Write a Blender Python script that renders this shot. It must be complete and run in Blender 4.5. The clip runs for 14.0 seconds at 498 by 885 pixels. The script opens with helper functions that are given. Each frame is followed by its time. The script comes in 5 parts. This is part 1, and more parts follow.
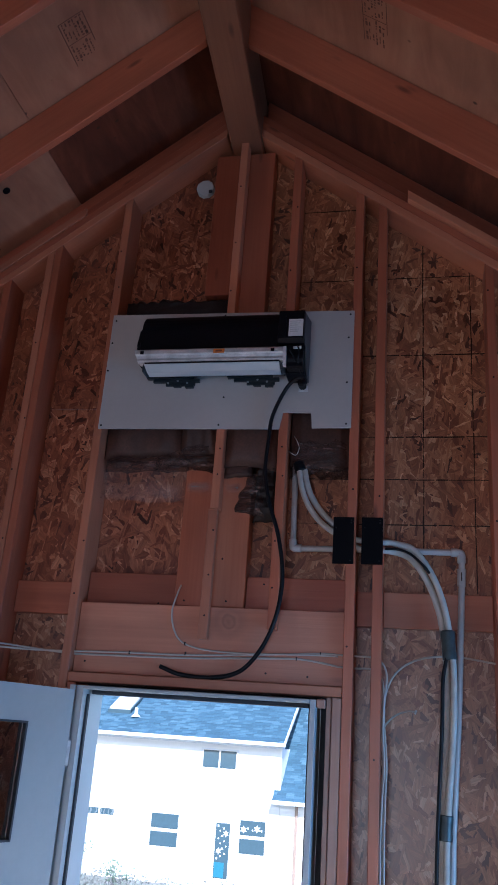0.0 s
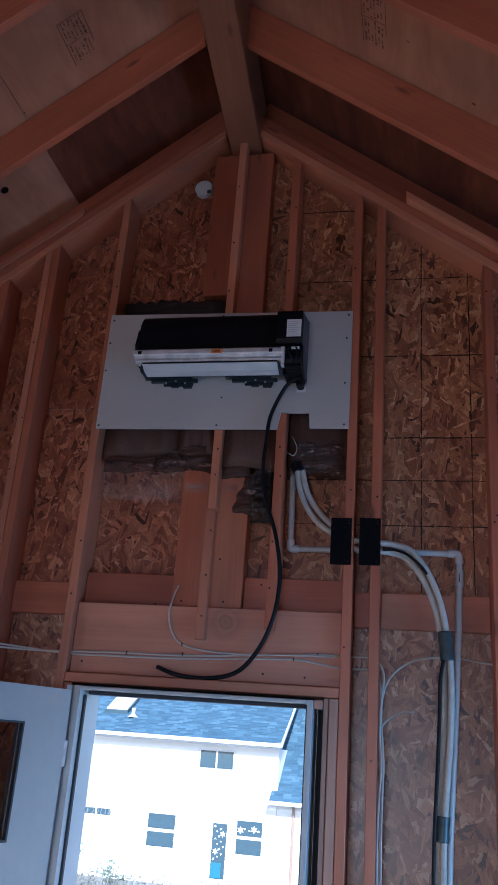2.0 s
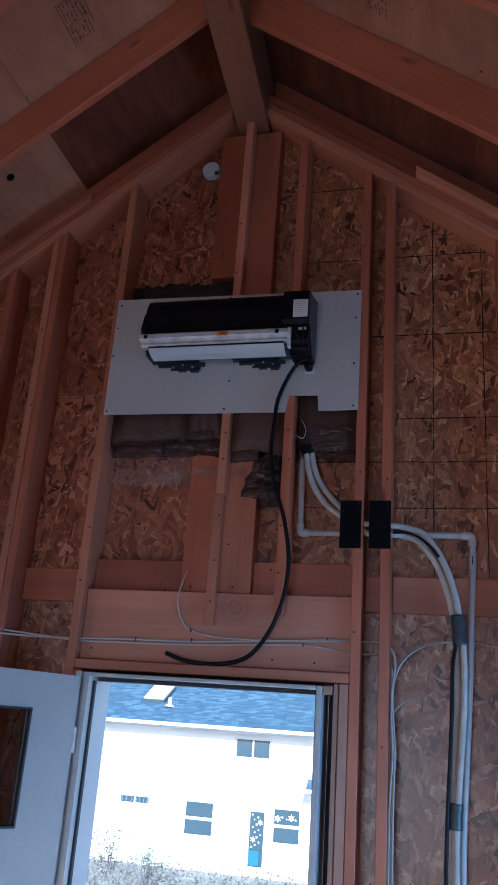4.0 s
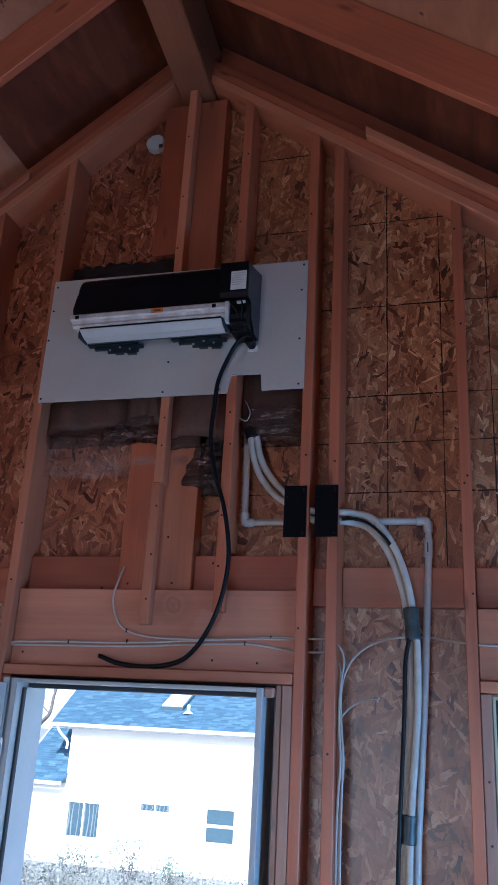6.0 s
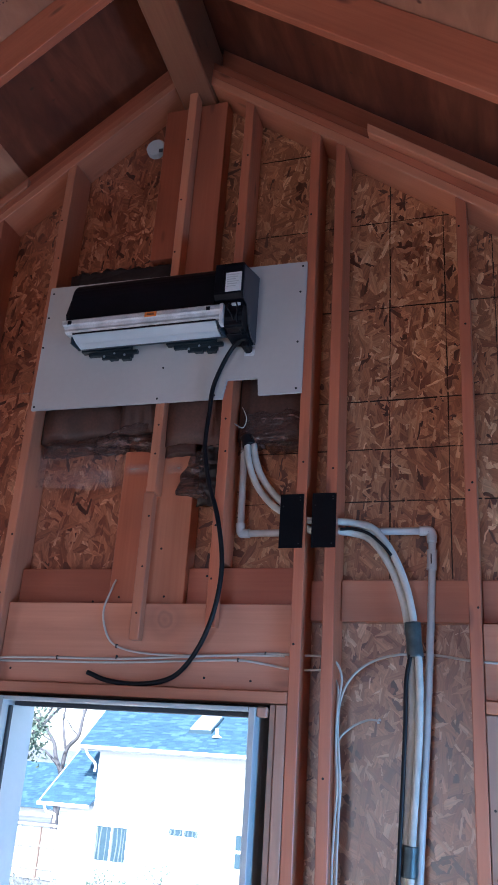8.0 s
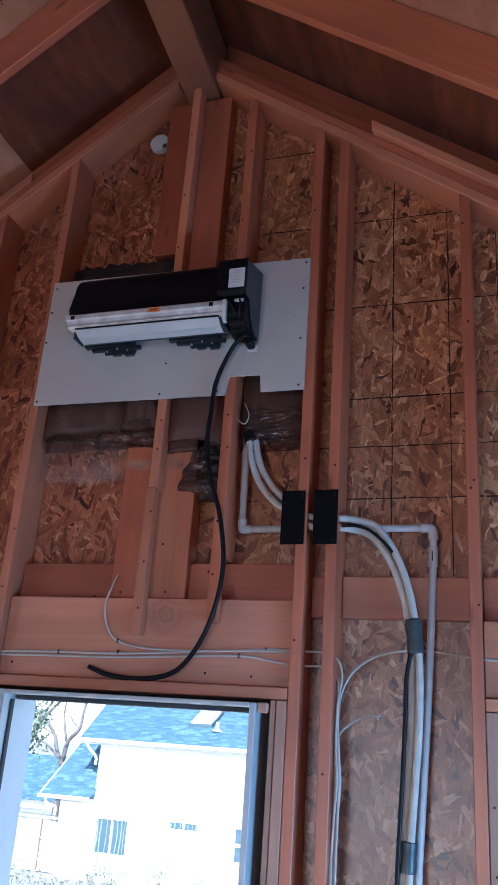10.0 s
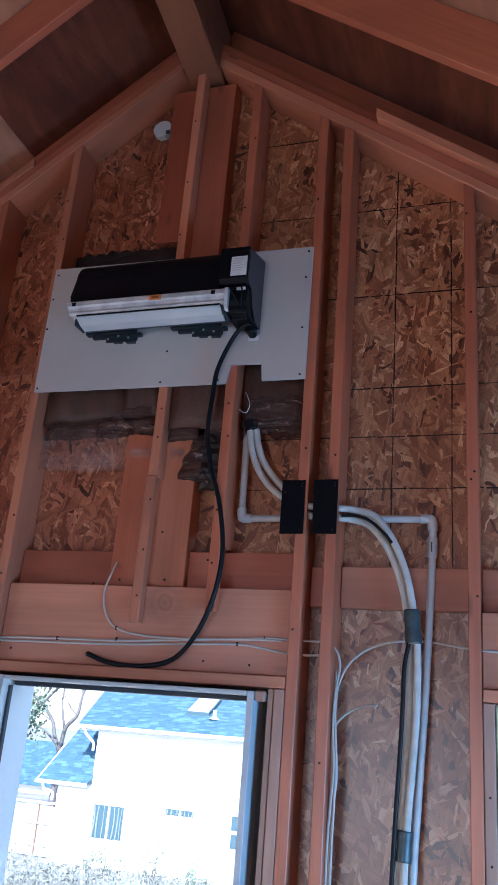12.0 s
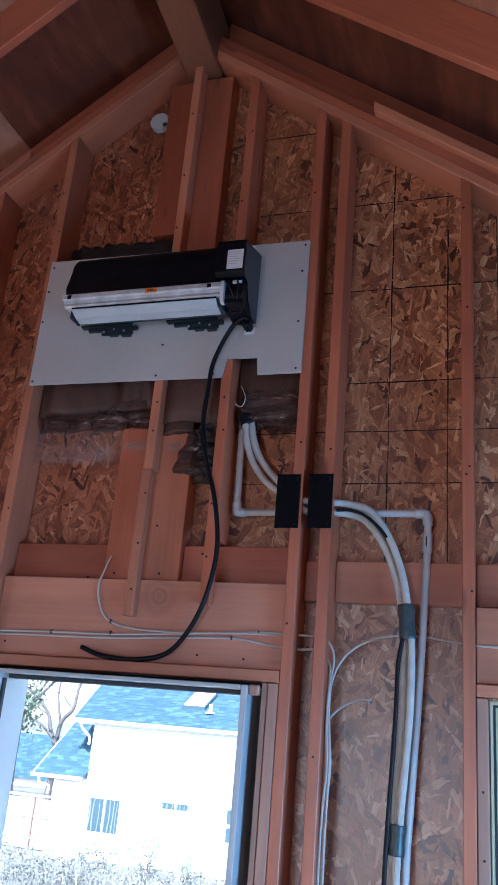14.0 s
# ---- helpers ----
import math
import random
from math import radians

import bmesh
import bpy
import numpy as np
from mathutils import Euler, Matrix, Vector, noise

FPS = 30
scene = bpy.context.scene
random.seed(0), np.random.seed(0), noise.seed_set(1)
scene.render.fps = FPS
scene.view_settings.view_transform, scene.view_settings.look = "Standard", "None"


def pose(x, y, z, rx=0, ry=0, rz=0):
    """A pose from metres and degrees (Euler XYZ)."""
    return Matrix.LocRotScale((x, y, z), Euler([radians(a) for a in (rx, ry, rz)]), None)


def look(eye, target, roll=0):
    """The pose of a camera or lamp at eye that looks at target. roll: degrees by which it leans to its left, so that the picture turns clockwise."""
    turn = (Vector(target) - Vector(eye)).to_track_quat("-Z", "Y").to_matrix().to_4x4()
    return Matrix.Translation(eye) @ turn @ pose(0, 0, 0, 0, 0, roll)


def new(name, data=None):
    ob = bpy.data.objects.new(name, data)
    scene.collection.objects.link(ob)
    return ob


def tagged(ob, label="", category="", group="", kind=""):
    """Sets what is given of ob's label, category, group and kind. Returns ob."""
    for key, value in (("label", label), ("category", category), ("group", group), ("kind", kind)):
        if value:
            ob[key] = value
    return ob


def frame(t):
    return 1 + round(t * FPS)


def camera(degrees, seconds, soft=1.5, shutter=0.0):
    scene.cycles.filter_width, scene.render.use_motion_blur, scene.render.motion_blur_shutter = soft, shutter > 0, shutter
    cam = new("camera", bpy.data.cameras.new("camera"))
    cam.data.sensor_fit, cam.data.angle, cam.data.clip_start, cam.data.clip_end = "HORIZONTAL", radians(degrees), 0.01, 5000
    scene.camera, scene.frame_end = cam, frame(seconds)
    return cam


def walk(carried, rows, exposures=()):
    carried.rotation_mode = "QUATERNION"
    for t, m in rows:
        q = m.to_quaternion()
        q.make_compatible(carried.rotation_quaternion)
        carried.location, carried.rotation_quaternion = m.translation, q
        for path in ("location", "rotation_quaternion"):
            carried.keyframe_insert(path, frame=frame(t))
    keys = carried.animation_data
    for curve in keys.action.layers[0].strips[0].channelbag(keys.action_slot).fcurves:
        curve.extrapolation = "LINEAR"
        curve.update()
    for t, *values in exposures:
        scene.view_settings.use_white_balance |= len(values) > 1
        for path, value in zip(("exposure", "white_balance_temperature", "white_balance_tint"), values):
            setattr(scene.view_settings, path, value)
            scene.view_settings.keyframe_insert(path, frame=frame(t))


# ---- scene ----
cam = camera(33.7, 14.0, soft=1.6)
PATH = [
    (0, (-0.015, -0.12, 1.829), (-0.418, 1.717, 2.51), 4.2),
    (0.5, (-0.022, -0.116, 1.827), (-0.426, 1.72, 2.508), 4.2),
    (1, (-0.013, -0.12, 1.831), (-0.419, 1.717, 2.512), 4.3),
    (1.5, (-0.017, -0.12, 1.827), (-0.418, 1.717, 2.508), 4.3),
    (2, (-0.015, -0.117, 1.83), (-0.413, 1.72, 2.512), 4.3),
    (2.5, (-0.011, -0.12, 1.827), (-0.405, 1.719, 2.507), 4.2),
    (2.7, (-0.011, -0.12, 1.827), (-0.403, 1.719, 2.507), 4.2),
    (4.8, (0.234, 0.091, 1.824), (-0.296, 1.914, 2.455), 3.9),
    (5, (0.277, 0.127, 1.821), (-0.25, 1.952, 2.448), 3.6),
    (5.5, (0.325, 0.208, 1.826), (-0.205, 2.033, 2.449), 3.2),
    (6, (0.334, 0.312, 1.848), (-0.193, 2.124, 2.513), 3.2),
    (6.5, (0.383, 0.409, 1.851), (-0.155, 2.204, 2.552), 3.2),
    (7, (0.431, 0.466, 1.85), (-0.156, 2.236, 2.572), 3.7),
    (7.5, (0.432, 0.478, 1.848), (-0.165, 2.246, 2.566), 3.8),
    (8, (0.425, 0.487, 1.848), (-0.172, 2.259, 2.558), 3.8),
    (10.5, (0.427, 0.481, 1.852), (-0.176, 2.258, 2.544), 4.4),
    (11, (0.425, 0.491, 1.852), (-0.178, 2.271, 2.536), 4.6),
    (11.5, (0.424, 0.491, 1.85), (-0.182, 2.272, 2.53), 4.7),
    (12, (0.424, 0.486, 1.851), (-0.18, 2.27, 2.525), 4.8),
    (12.5, (0.427, 0.492, 1.851), (-0.175, 2.277, 2.524), 5.0),
    (13, (0.426, 0.498, 1.848), (-0.174, 2.285, 2.516), 5.0),
    (13.5, (0.425, 0.499, 1.849), (-0.172, 2.289, 2.514), 5.0),
    (14, (0.429, 0.495, 1.85), (-0.169, 2.285, 2.513), 5.0),
]
walk(cam, [(t, look(eye, target, roll)) for t, eye, target, roll in PATH],
     [(0, 1.03, 5200, 13), (2.7, 1.03, 5200, 13), (5.0, 1.03, 5200, 13), (5.8, 1.15, 5250, 13), (7.0, 1.76, 5300, 12), (14.0, 1.76, 5350, 12)])

# ---------------------------------------------------------------- light
world = bpy.data.worlds.new("world")
scene.world = world
world.use_nodes = True
SUN_EL, SUN_AZ = 34.0, 168.0          # azimuth, degrees clockwise from +y
sky = world.node_tree.nodes.new("ShaderNodeTexSky")
sky.sky_type = "NISHITA"
sky.sun_disc = False
sky.sun_elevation, sky.sun_rotation = radians(SUN_EL), radians(SUN_AZ)
world.node_tree.links.new(sky.outputs[0], world.node_tree.nodes["Background"].inputs[0])
world.node_tree.nodes["Background"].inputs[1].default_value = 0.15
sun = new("sun", bpy.data.lights.new("sun", "SUN"))
sun.data.energy, sun.data.angle, sun.data.color = 4.5, radians(0.5), (1.0, 0.95, 0.88)
sun_from = Vector((math.sin(radians(SUN_AZ)) * math.cos(radians(SUN_EL)), math.cos(radians(SUN_AZ)) * math.cos(radians(SUN_EL)), math.sin(radians(SUN_EL))))
sun.matrix_world = look(sun_from * 50, (0, 0, 0))


def area_lamp(name, eye, target, w, h, watts, colour):
    lamp = new(name, bpy.data.lights.new(name, "AREA"))
    lamp.data.shape, lamp.data.size, lamp.data.size_y = "RECTANGLE", w, h
    lamp.data.energy, lamp.data.color = watts, colour
    lamp.matrix_world = look(eye, target)
    return lamp


# door and back lamps stand in for daylight; east and west ones are added
area_lamp("daylight_back", (-0.9, -4.95, 1.08), (-0.9, 3.2, 1.20), 2.0, 1.85, 24, (0.70, 0.86, 1.0))
# blue fill, added to cool the lower right of the wall
area_lamp("daylight_east", (2.22, 2.05, 1.25), (0.2, 2.7, 0.2), 1.1, 1.1, 25, (0.24, 0.60, 1.0))
area_lamp("daylight_west", (-4.05, 1.10, 1.30), (-1.4, 1.2, 0.2), 1.0, 1.0, 8, (0.88, 0.94, 1.0))
area_lamp("daylight_door", (-0.89, 3.44, 0.60), (-0.89, 1.6, -0.7), 0.92, 1.05, 42, (0.92, 0.95, 0.98))

# ---------------------------------------------------------------- materials


def material(name, rough=0.6, metal=0.0):
    m = bpy.data.materials.new(name)
    m.use_nodes = True
    n = m.node_tree.nodes
    b = n["Principled BSDF"]
    b.inputs["Roughness"].default_value = rough
    b.inputs["Metallic"].default_value = metal
    return m, n, m.node_tree.links, b


def node(nodes, kind, **settings):
    n = nodes.new(kind)
    for key, value in settings.items():
        n.inputs[key.replace("_", " ")].default_value = value
    return n


def ramp(nodes, *stops):
    r = nodes.new("ShaderNodeValToRGB")
    while len(r.color_ramp.elements) < len(stops):
        r.color_ramp.elements.new(0.5)
    for e, (p, c) in zip(r.color_ramp.elements, stops):
        e.position, e.color = p, (*c, 1) if len(c) == 3 else c
    return r


def mix(nodes, links, fac, a, b, blend="MIX"):
    m = nodes.new("ShaderNodeMix")
    m.data_type, m.blend_type = "RGBA", blend
    for socket, value in ((m.inputs[0], fac), (m.inputs[6], a), (m.inputs[7], b)):
        if isinstance(value, (int, float)):
            socket.default_value = value
        elif isinstance(value, tuple):
            socket.default_value = (*value, 1)
        else:
            links.new(value, socket)
    return m.outputs[2]


def bump(nodes, links, bsdf, height, strength, distance=0.002):
    b = nodes.new("ShaderNodeBump")
    b.inputs["Strength"].default_value, b.inputs["Distance"].default_value = strength, distance
    links.new(height, b.inputs["Height"])
    links.new(b.outputs[0], bsdf.inputs["Normal"])


def mapped(nodes, links, scale, rot=(0, 0, 0), shuffle=True):
    """Object coordinates, moved by a random step for every object."""
    tc, mp = nodes.new("ShaderNodeTexCoord"), nodes.new("ShaderNodeMapping")
    out = tc.outputs["Object"]
    if shuffle:
        info, vm = nodes.new("ShaderNodeObjectInfo"), nodes.new("ShaderNodeVectorMath")
        mul = nodes.new("ShaderNodeMath")
        mul.operation = "MULTIPLY"
        mul.inputs[1].default_value = 37.0
        links.new(info.outputs["Random"], mul.inputs[0])
        vm.operation = "ADD"
        links.new(out, vm.inputs[0])
        links.new(mul.outputs[0], vm.inputs[1])
        out = vm.outputs[0]
    links.new(out, mp.inputs[0])
    mp.vector_type = "TEXTURE"
    mp.inputs["Scale"].default_value = [1.0 / q for q in scale]
    mp.inputs["Rotation"].default_value = [radians(a) for a in rot]
    return mp.outputs[0]


def lumber(name, pale, deep, knots=0.75, swirl=None):
    """Sawn fir: grain along the board's local z, soft stains and a few knots."""
    m, n, l, b = material(name, 0.42)
    b.inputs["Specular IOR Level"].default_value = 0.8
    fine = node(n, "ShaderNodeTexNoise", Scale=1.0, Detail=6.0, Roughness=0.65)
    l.new(mapped(n, l, (70, 70, 1.6)), fine.inputs[0])
    rings = node(n, "ShaderNodeTexWave", Scale=1.0, Distortion=7.0, Detail=2.0, Detail_Scale=1.2)
    l.new(mapped(n, l, (11, 15, 0.35)), rings.inputs[0])
    broad = node(n, "ShaderNodeTexNoise", Scale=1.0, Detail=3.0)
    l.new(mapped(n, l, (6, 6, 1.6)), broad.inputs[0])
    c1 = ramp(n, (0.05, deep), (0.72, pale))
    l.new(fine.outputs[0], c1.inputs[0])
    c2 = ramp(n, (0.0, tuple(0.5 * (p + q) for p, q in zip(pale, deep))), (0.75, pale))
    l.new(rings.outputs[0], c2.inputs[0])
    col = mix(n, l, 0.12, c1.outputs[0], c2.outputs[0])
    tone = ramp(n, (0.30, (0.72, 0.66, 0.62)), (0.70, (1.12, 1.10, 1.06)))
    l.new(broad.outputs[0], tone.inputs[0])
    col = mix(n, l, 0.8, col, tone.outputs[0], "MULTIPLY")
    info = n.new("ShaderNodeObjectInfo")
    each = ramp(n, (0.0, (0.82, 0.78, 0.76)), (1.0, (1.14, 1.12, 1.08)))
    l.new(info.outputs["Random"], each.inputs[0])
    col = mix(n, l, 1.0, col, each.outputs[0], "MULTIPLY")
    spots = node(n, "ShaderNodeTexVoronoi", Scale=1.0, Randomness=1.0)
    l.new(mapped(n, l, (9, 9, 2.6)), spots.inputs[0])
    k = ramp(n, (0.05, (1, 1, 1)), (0.14, (0, 0, 0)))
    l.new(spots.outputs["Distance"], k.inputs[0])
    kf = n.new("ShaderNodeMath")
    kf.operation = "MULTIPLY"
    kf.inputs[1].default_value = knots
    l.new(k.outputs[0], kf.inputs[0])
    col = mix(n, l, kf.outputs[0], col, tuple(0.35 * v for v in deep))
    if swirl:
        # one large knot with bent growth rings, at (x, z) in the board's own axes
        tc, far_off = n.new("ShaderNodeTexCoord"), n.new("ShaderNodeVectorMath")
        wob = node(n, "ShaderNodeTexNoise", Scale=14.0, Detail=2.0)
        l.new(tc.outputs["Object"], wob.inputs[0])
        push = n.new("ShaderNodeVectorMath")
        push.operation = "MULTIPLY_ADD"
        l.new(wob.outputs["Color"], push.inputs[0])
        push.inputs[1].default_value = (0.03, 0.0, 0.03)
        flat = n.new("ShaderNodeVectorMath")
        flat.operation = "MULTIPLY"
        flat.inputs[1].default_value = (1, 0, 1)
        l.new(tc.outputs["Object"], flat.inputs[0])
        l.new(flat.outputs[0], push.inputs[2])
        far_off.operation = "DISTANCE"
        far_off.inputs[1].default_value = (swirl[0] + 0.015, 0, swirl[1] + 0.015)
        l.new(push.outputs[0], far_off.inputs[0])
        ring = ramp(n, (0.0, (0.7, 0.7, 0.7)), (0.017, (0.30, 0.30, 0.30)), (0.026, (0.75, 0.75, 0.75)), (0.034, (0.15, 0.15, 0.15)), (0.052, (0.38, 0.38, 0.38)), (0.085, (0, 0, 0)))
        l.new(far_off.outputs["Value"], ring.inputs[0])
        col = mix(n, l, ring.outputs[0], col, tuple(0.55 * v for v in deep))
    l.new(col, b.inputs["Base Color"])
    bump(n, l, b, fine.outputs[0], 0.35)
    return m


def flakeboard(name, cast):
    """Oriented strand board: layers of long angular flakes, each with its own tone."""
    m, n, l, b = material(name, 0.36)
    b.inputs["Specular IOR Level"].default_value = 1.0
    warp = node(n, "ShaderNodeTexNoise", Scale=26.0, Detail=2.0)
    l.new(mapped(n, l, (1, 1, 1), shuffle=False), warp.inputs[0])
    base = node(n, "ShaderNodeTexNoise", Scale=1.0, Detail=5.0, Roughness=0.7)
    l.new(mapped(n, l, (70, 20, 16), shuffle=False), base.inputs[0])
    c = ramp(n, (0.30, (0.220, 0.080, 0.036)), (0.52, (0.410, 0.178, 0.085)), (0.72, (0.540, 0.267, 0.134)))
    l.new(base.outputs[0], c.inputs[0])
    col = c.outputs[0]
    height = base.outputs[0]
    layers = ((14, 19, 9, 0.40), (-30, 18, 8.5, 0.42), (52, 22, 10, 0.55), (4, 25, 10, 0.48), (-68, 26, 12, 0.66), (24, 38, 12, 0.68), (-18, 50, 14, 0.78), (-48, 66, 16, 0.86), (70, 62, 16, 0.90), (8, 88, 17, 0.86))
    for i, (turn, sx, sz, share) in enumerate(layers):
        v = node(n, "ShaderNodeTexVoronoi", Scale=1.0, Randomness=1.0)
        v.distance = ("MANHATTAN", "CHEBYCHEV")[i % 2]
        mp = mapped(n, l, (sx, 1.0, sz), (0, turn, 0), shuffle=False)
        vm = n.new("ShaderNodeVectorMath")
        vm.operation = "MULTIPLY_ADD"
        l.new(warp.outputs["Color"], vm.inputs[0])
        vm.inputs[1].default_value = (0.85, 0.0, 0.5)
        l.new(mp, vm.inputs[2])
        l.new(vm.outputs[0], v.inputs[0])
        sep = n.new("ShaderNodeSeparateColor")
        l.new(v.outputs["Color"], sep.inputs[0])
        gate = n.new("ShaderNodeMath")
        gate.operation = "GREATER_THAN"
        gate.inputs[1].default_value = share
        l.new(sep.outputs[0], gate.inputs[0])
        tone = ramp(n, (0.0, (0.075, 0.021, 0.011)), (0.10, (0.270, 0.094, 0.042)), (0.50, (0.450, 0.199, 0.095)), (0.84, (0.580, 0.295, 0.148)), (1.0, (0.760, 0.491, 0.286)))
        l.new(sep.outputs[1], tone.inputs[0])
        grain = node(n, "ShaderNodeTexNoise", Scale=1.0, Detail=4.0, Roughness=0.7)
        l.new(mapped(n, l, (170, 10, 9), (0, turn, 0), shuffle=False), grain.inputs[0])
        shade = ramp(n, (0.30, (0.60, 0.54, 0.52)), (0.70, (1.25, 1.25, 1.25)))
        l.new(grain.outputs[0], shade.inputs[0])
        streak = mix(n, l, 1.0, tone.outputs[0], shade.outputs[0], "MULTIPLY")
        col = mix(n, l, gate.outputs[0], col, streak)
        step = n.new("ShaderNodeMix")
        l.new(gate.outputs[0], step.inputs[0])
        l.new(height, step.inputs[2])
        l.new(sep.outputs[2], step.inputs[3])
        height = step.outputs[0]
    bl = node(n, "ShaderNodeTexNoise", Scale=2.2, Detail=2.0)
    l.new(mapped(n, l, (1, 1, 1), shuffle=False), bl.inputs[0])
    soft = ramp(n, (0.3, (0.80, 0.78, 0.77)), (0.7, (1.08, 1.06, 1.04)))
    l.new(bl.outputs[0], soft.inputs[0])
    col = mix(n, l, 1.0, col, soft.outputs[0], "MULTIPLY")
    l.new(mix(n, l, 1.0, col, cast, "MULTIPLY"), b.inputs["Base Color"])
    bump(n, l, b, height, 0.35, 0.002)
    return m


def painted(name, colour, rough=0.5, metal=0.0, mottle=0.12, scale=9.0, bumpy=0.08, gloss=0.5):
    """Paint, plastic or metal with faint dirt at two scales."""
    m, n, l, b = material(name, rough, metal)
    b.inputs["Specular IOR Level"].default_value = gloss
    big = node(n, "ShaderNodeTexNoise", Scale=scale, Detail=4.0)
    small = node(n, "ShaderNodeTexNoise", Scale=scale * 14, Detail=3.0)
    l.new(mapped(n, l, (1, 1, 1)), big.inputs[0])
    l.new(mapped(n, l, (1, 1, 1)), small.inputs[0])
    r1 = ramp(n, (0.3, tuple(v * (1 - mottle) for v in colour)), (0.7, tuple(min(1, v * (1 + mottle * 0.6)) for v in colour)))
    l.new(big.outputs[0], r1.inputs[0])
    r2 = ramp(n, (0.35, (1 - mottle * 0.5,) * 3), (0.65, (1, 1, 1)))
    l.new(small.outputs[0], r2.inputs[0])
    l.new(mix(n, l, 1.0, r1.outputs[0], r2.outputs[0], "MULTIPLY"), b.inputs["Base Color"])
    if bumpy:
        bump(n, l, b, small.outputs[0], bumpy, 0.001)
    return m


def clear(name, tint=(1, 1, 1), rough=0.02):
    m, n, l, b = material(name, rough)
    b.inputs["Base Color"].default_value = (*tint, 1)
    b.inputs["Transmission Weight"].default_value = 1.0
    b.inputs["IOR"].default_value = 1.3
    return m


def veneer(name, low, middle, high):
    """Roof plywood: broad pale figure with dark seams and stains."""
    m, n, l, b = material(name, 0.6)
    fig = node(n, "ShaderNodeTexNoise", Scale=1.0, Detail=7.0, Roughness=0.6, Distortion=0.6)
    l.new(mapped(n, l, (7, 1.8, 7)), fig.inputs[0])
    st = node(n, "ShaderNodeTexNoise", Scale=3.0, Detail=3.0)
    l.new(mapped(n, l, (1, 1, 1)), st.inputs[0])
    c = ramp(n, (0.25, low), (0.52, middle), (0.78, high))
    l.new(fig.outputs[0], c.inputs[0])
    t = ramp(n, (0.3, (0.78, 0.74, 0.72)), (0.7, (1.1, 1.08, 1.06)))
    l.new(st.outputs[0], t.inputs[0])
    col = mix(n, l, 1.0, c.outputs[0], t.outputs[0], "MULTIPLY")
    info = n.new("ShaderNodeObjectInfo")
    each = ramp(n, (0.0, (0.78, 0.72, 0.70)), (1.0, (1.16, 1.16, 1.14)))
    l.new(info.outputs["Random"], each.inputs[0])
    col = mix(n, l, 1.0, col, each.outputs[0], "MULTIPLY")
    v = node(n, "ShaderNodeTexVoronoi", Scale=7.0)
    l.new(mapped(n, l, (0.5, 1, 1)), v.inputs[0])
    k = ramp(n, (0.03, (1, 1, 1)), (0.07, (0, 0, 0)))
    l.new(v.outputs["Distance"], k.inputs[0])
    col = mix(n, l, k.outputs[0], col, (0.10, 0.04, 0.02))
    l.new(col, b.inputs["Base Color"])
    bump(n, l, b, fig.outputs[0], 0.25)
    return m


FIR = lumber("fir_lumber", (0.534, 0.177, 0.092), (0.397, 0.103, 0.052))
FIR_PALE = lumber("pale_fir", (0.573, 0.234, 0.133), (0.456, 0.150, 0.079))
FIR_RED = lumber("red_fir", (0.441, 0.128, 0.064), (0.314, 0.071, 0.036))
FIR_AGED = lumber("aged_fir", (0.285, 0.123, 0.068), (0.195, 0.074, 0.040))
FIR_GREY = lumber("weathered_fir", (0.451, 0.272, 0.214), (0.343, 0.187, 0.141))
FIR_KNOT = lumber("knotty_fir", (0.600, 0.270, 0.175), (0.480, 0.188, 0.115), 0.4, (-0.089, 0.09))
OSB = flakeboard("strand_board", (1.000, 0.930, 0.883))
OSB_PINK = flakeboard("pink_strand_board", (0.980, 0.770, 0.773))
# red is darkened for bay shade, grey tinted for the sheen low down
OSB_SHADE = flakeboard("shaded_red_strand_board", (0.80, 0.57, 0.52))
OSB_SHEEN = flakeboard("sheen_grey_strand_board", (0.93, 1.0, 1.16))
PLY = veneer("roof_plywood", (0.330, 0.142, 0.082), (0.440, 0.210, 0.125), (0.550, 0.290, 0.180))
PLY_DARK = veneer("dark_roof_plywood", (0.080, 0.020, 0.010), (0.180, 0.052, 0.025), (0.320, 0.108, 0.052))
INK = painted("print_ink", (0.045, 0.026, 0.018), 0.8, mottle=0.3)
DRYWALL = painted("white_board", (0.50, 0.465, 0.445), 0.75, mottle=0.05, scale=3.0)
WHITE = painted("white_paint", (0.53, 0.57, 0.59), 0.45, mottle=0.05, scale=4.0)
# door leaf white, greyed so that its shade sits in the colour
LEAF_PAINT = painted("shaded_door_paint", (0.42, 0.45, 0.46), 0.5, mottle=0.06, scale=3.0)
CREAM = painted("cream_vinyl", (0.60, 0.56, 0.36), 0.4, mottle=0.05)
FOAM = painted("white_foam_sleeve", (0.60, 0.58, 0.53), 0.7, mottle=0.16, scale=20, bumpy=0.2)
PVC = painted("white_pipe", (0.58, 0.57, 0.56), 0.35, mottle=0.12, scale=18)
SHEATH = painted("white_cable_sheath", (0.57, 0.53, 0.48), 0.5, mottle=0.08, scale=16)
BLACK = painted("black_plastic", (0.005, 0.005, 0.008), 0.45, mottle=0.3, gloss=0.15)
RUBBER = painted("black_rubber", (0.006, 0.007, 0.010), 0.45, mottle=0.3, gloss=0.25)
STEEL_BLACK = painted("black_steel", (0.004, 0.004, 0.006), 0.6, mottle=0.3, gloss=0.1)
SEAL = painted("black_weatherstrip", (0.024, 0.030, 0.040), 0.6, mottle=0.2)
SILVER = painted("galvanised_steel", (0.70, 0.70, 0.71), 0.38, metal=0.15, mottle=0.30, scale=16)
LOUVER = painted("louver_white", (0.47, 0.51, 0.54), 0.35, mottle=0.04)
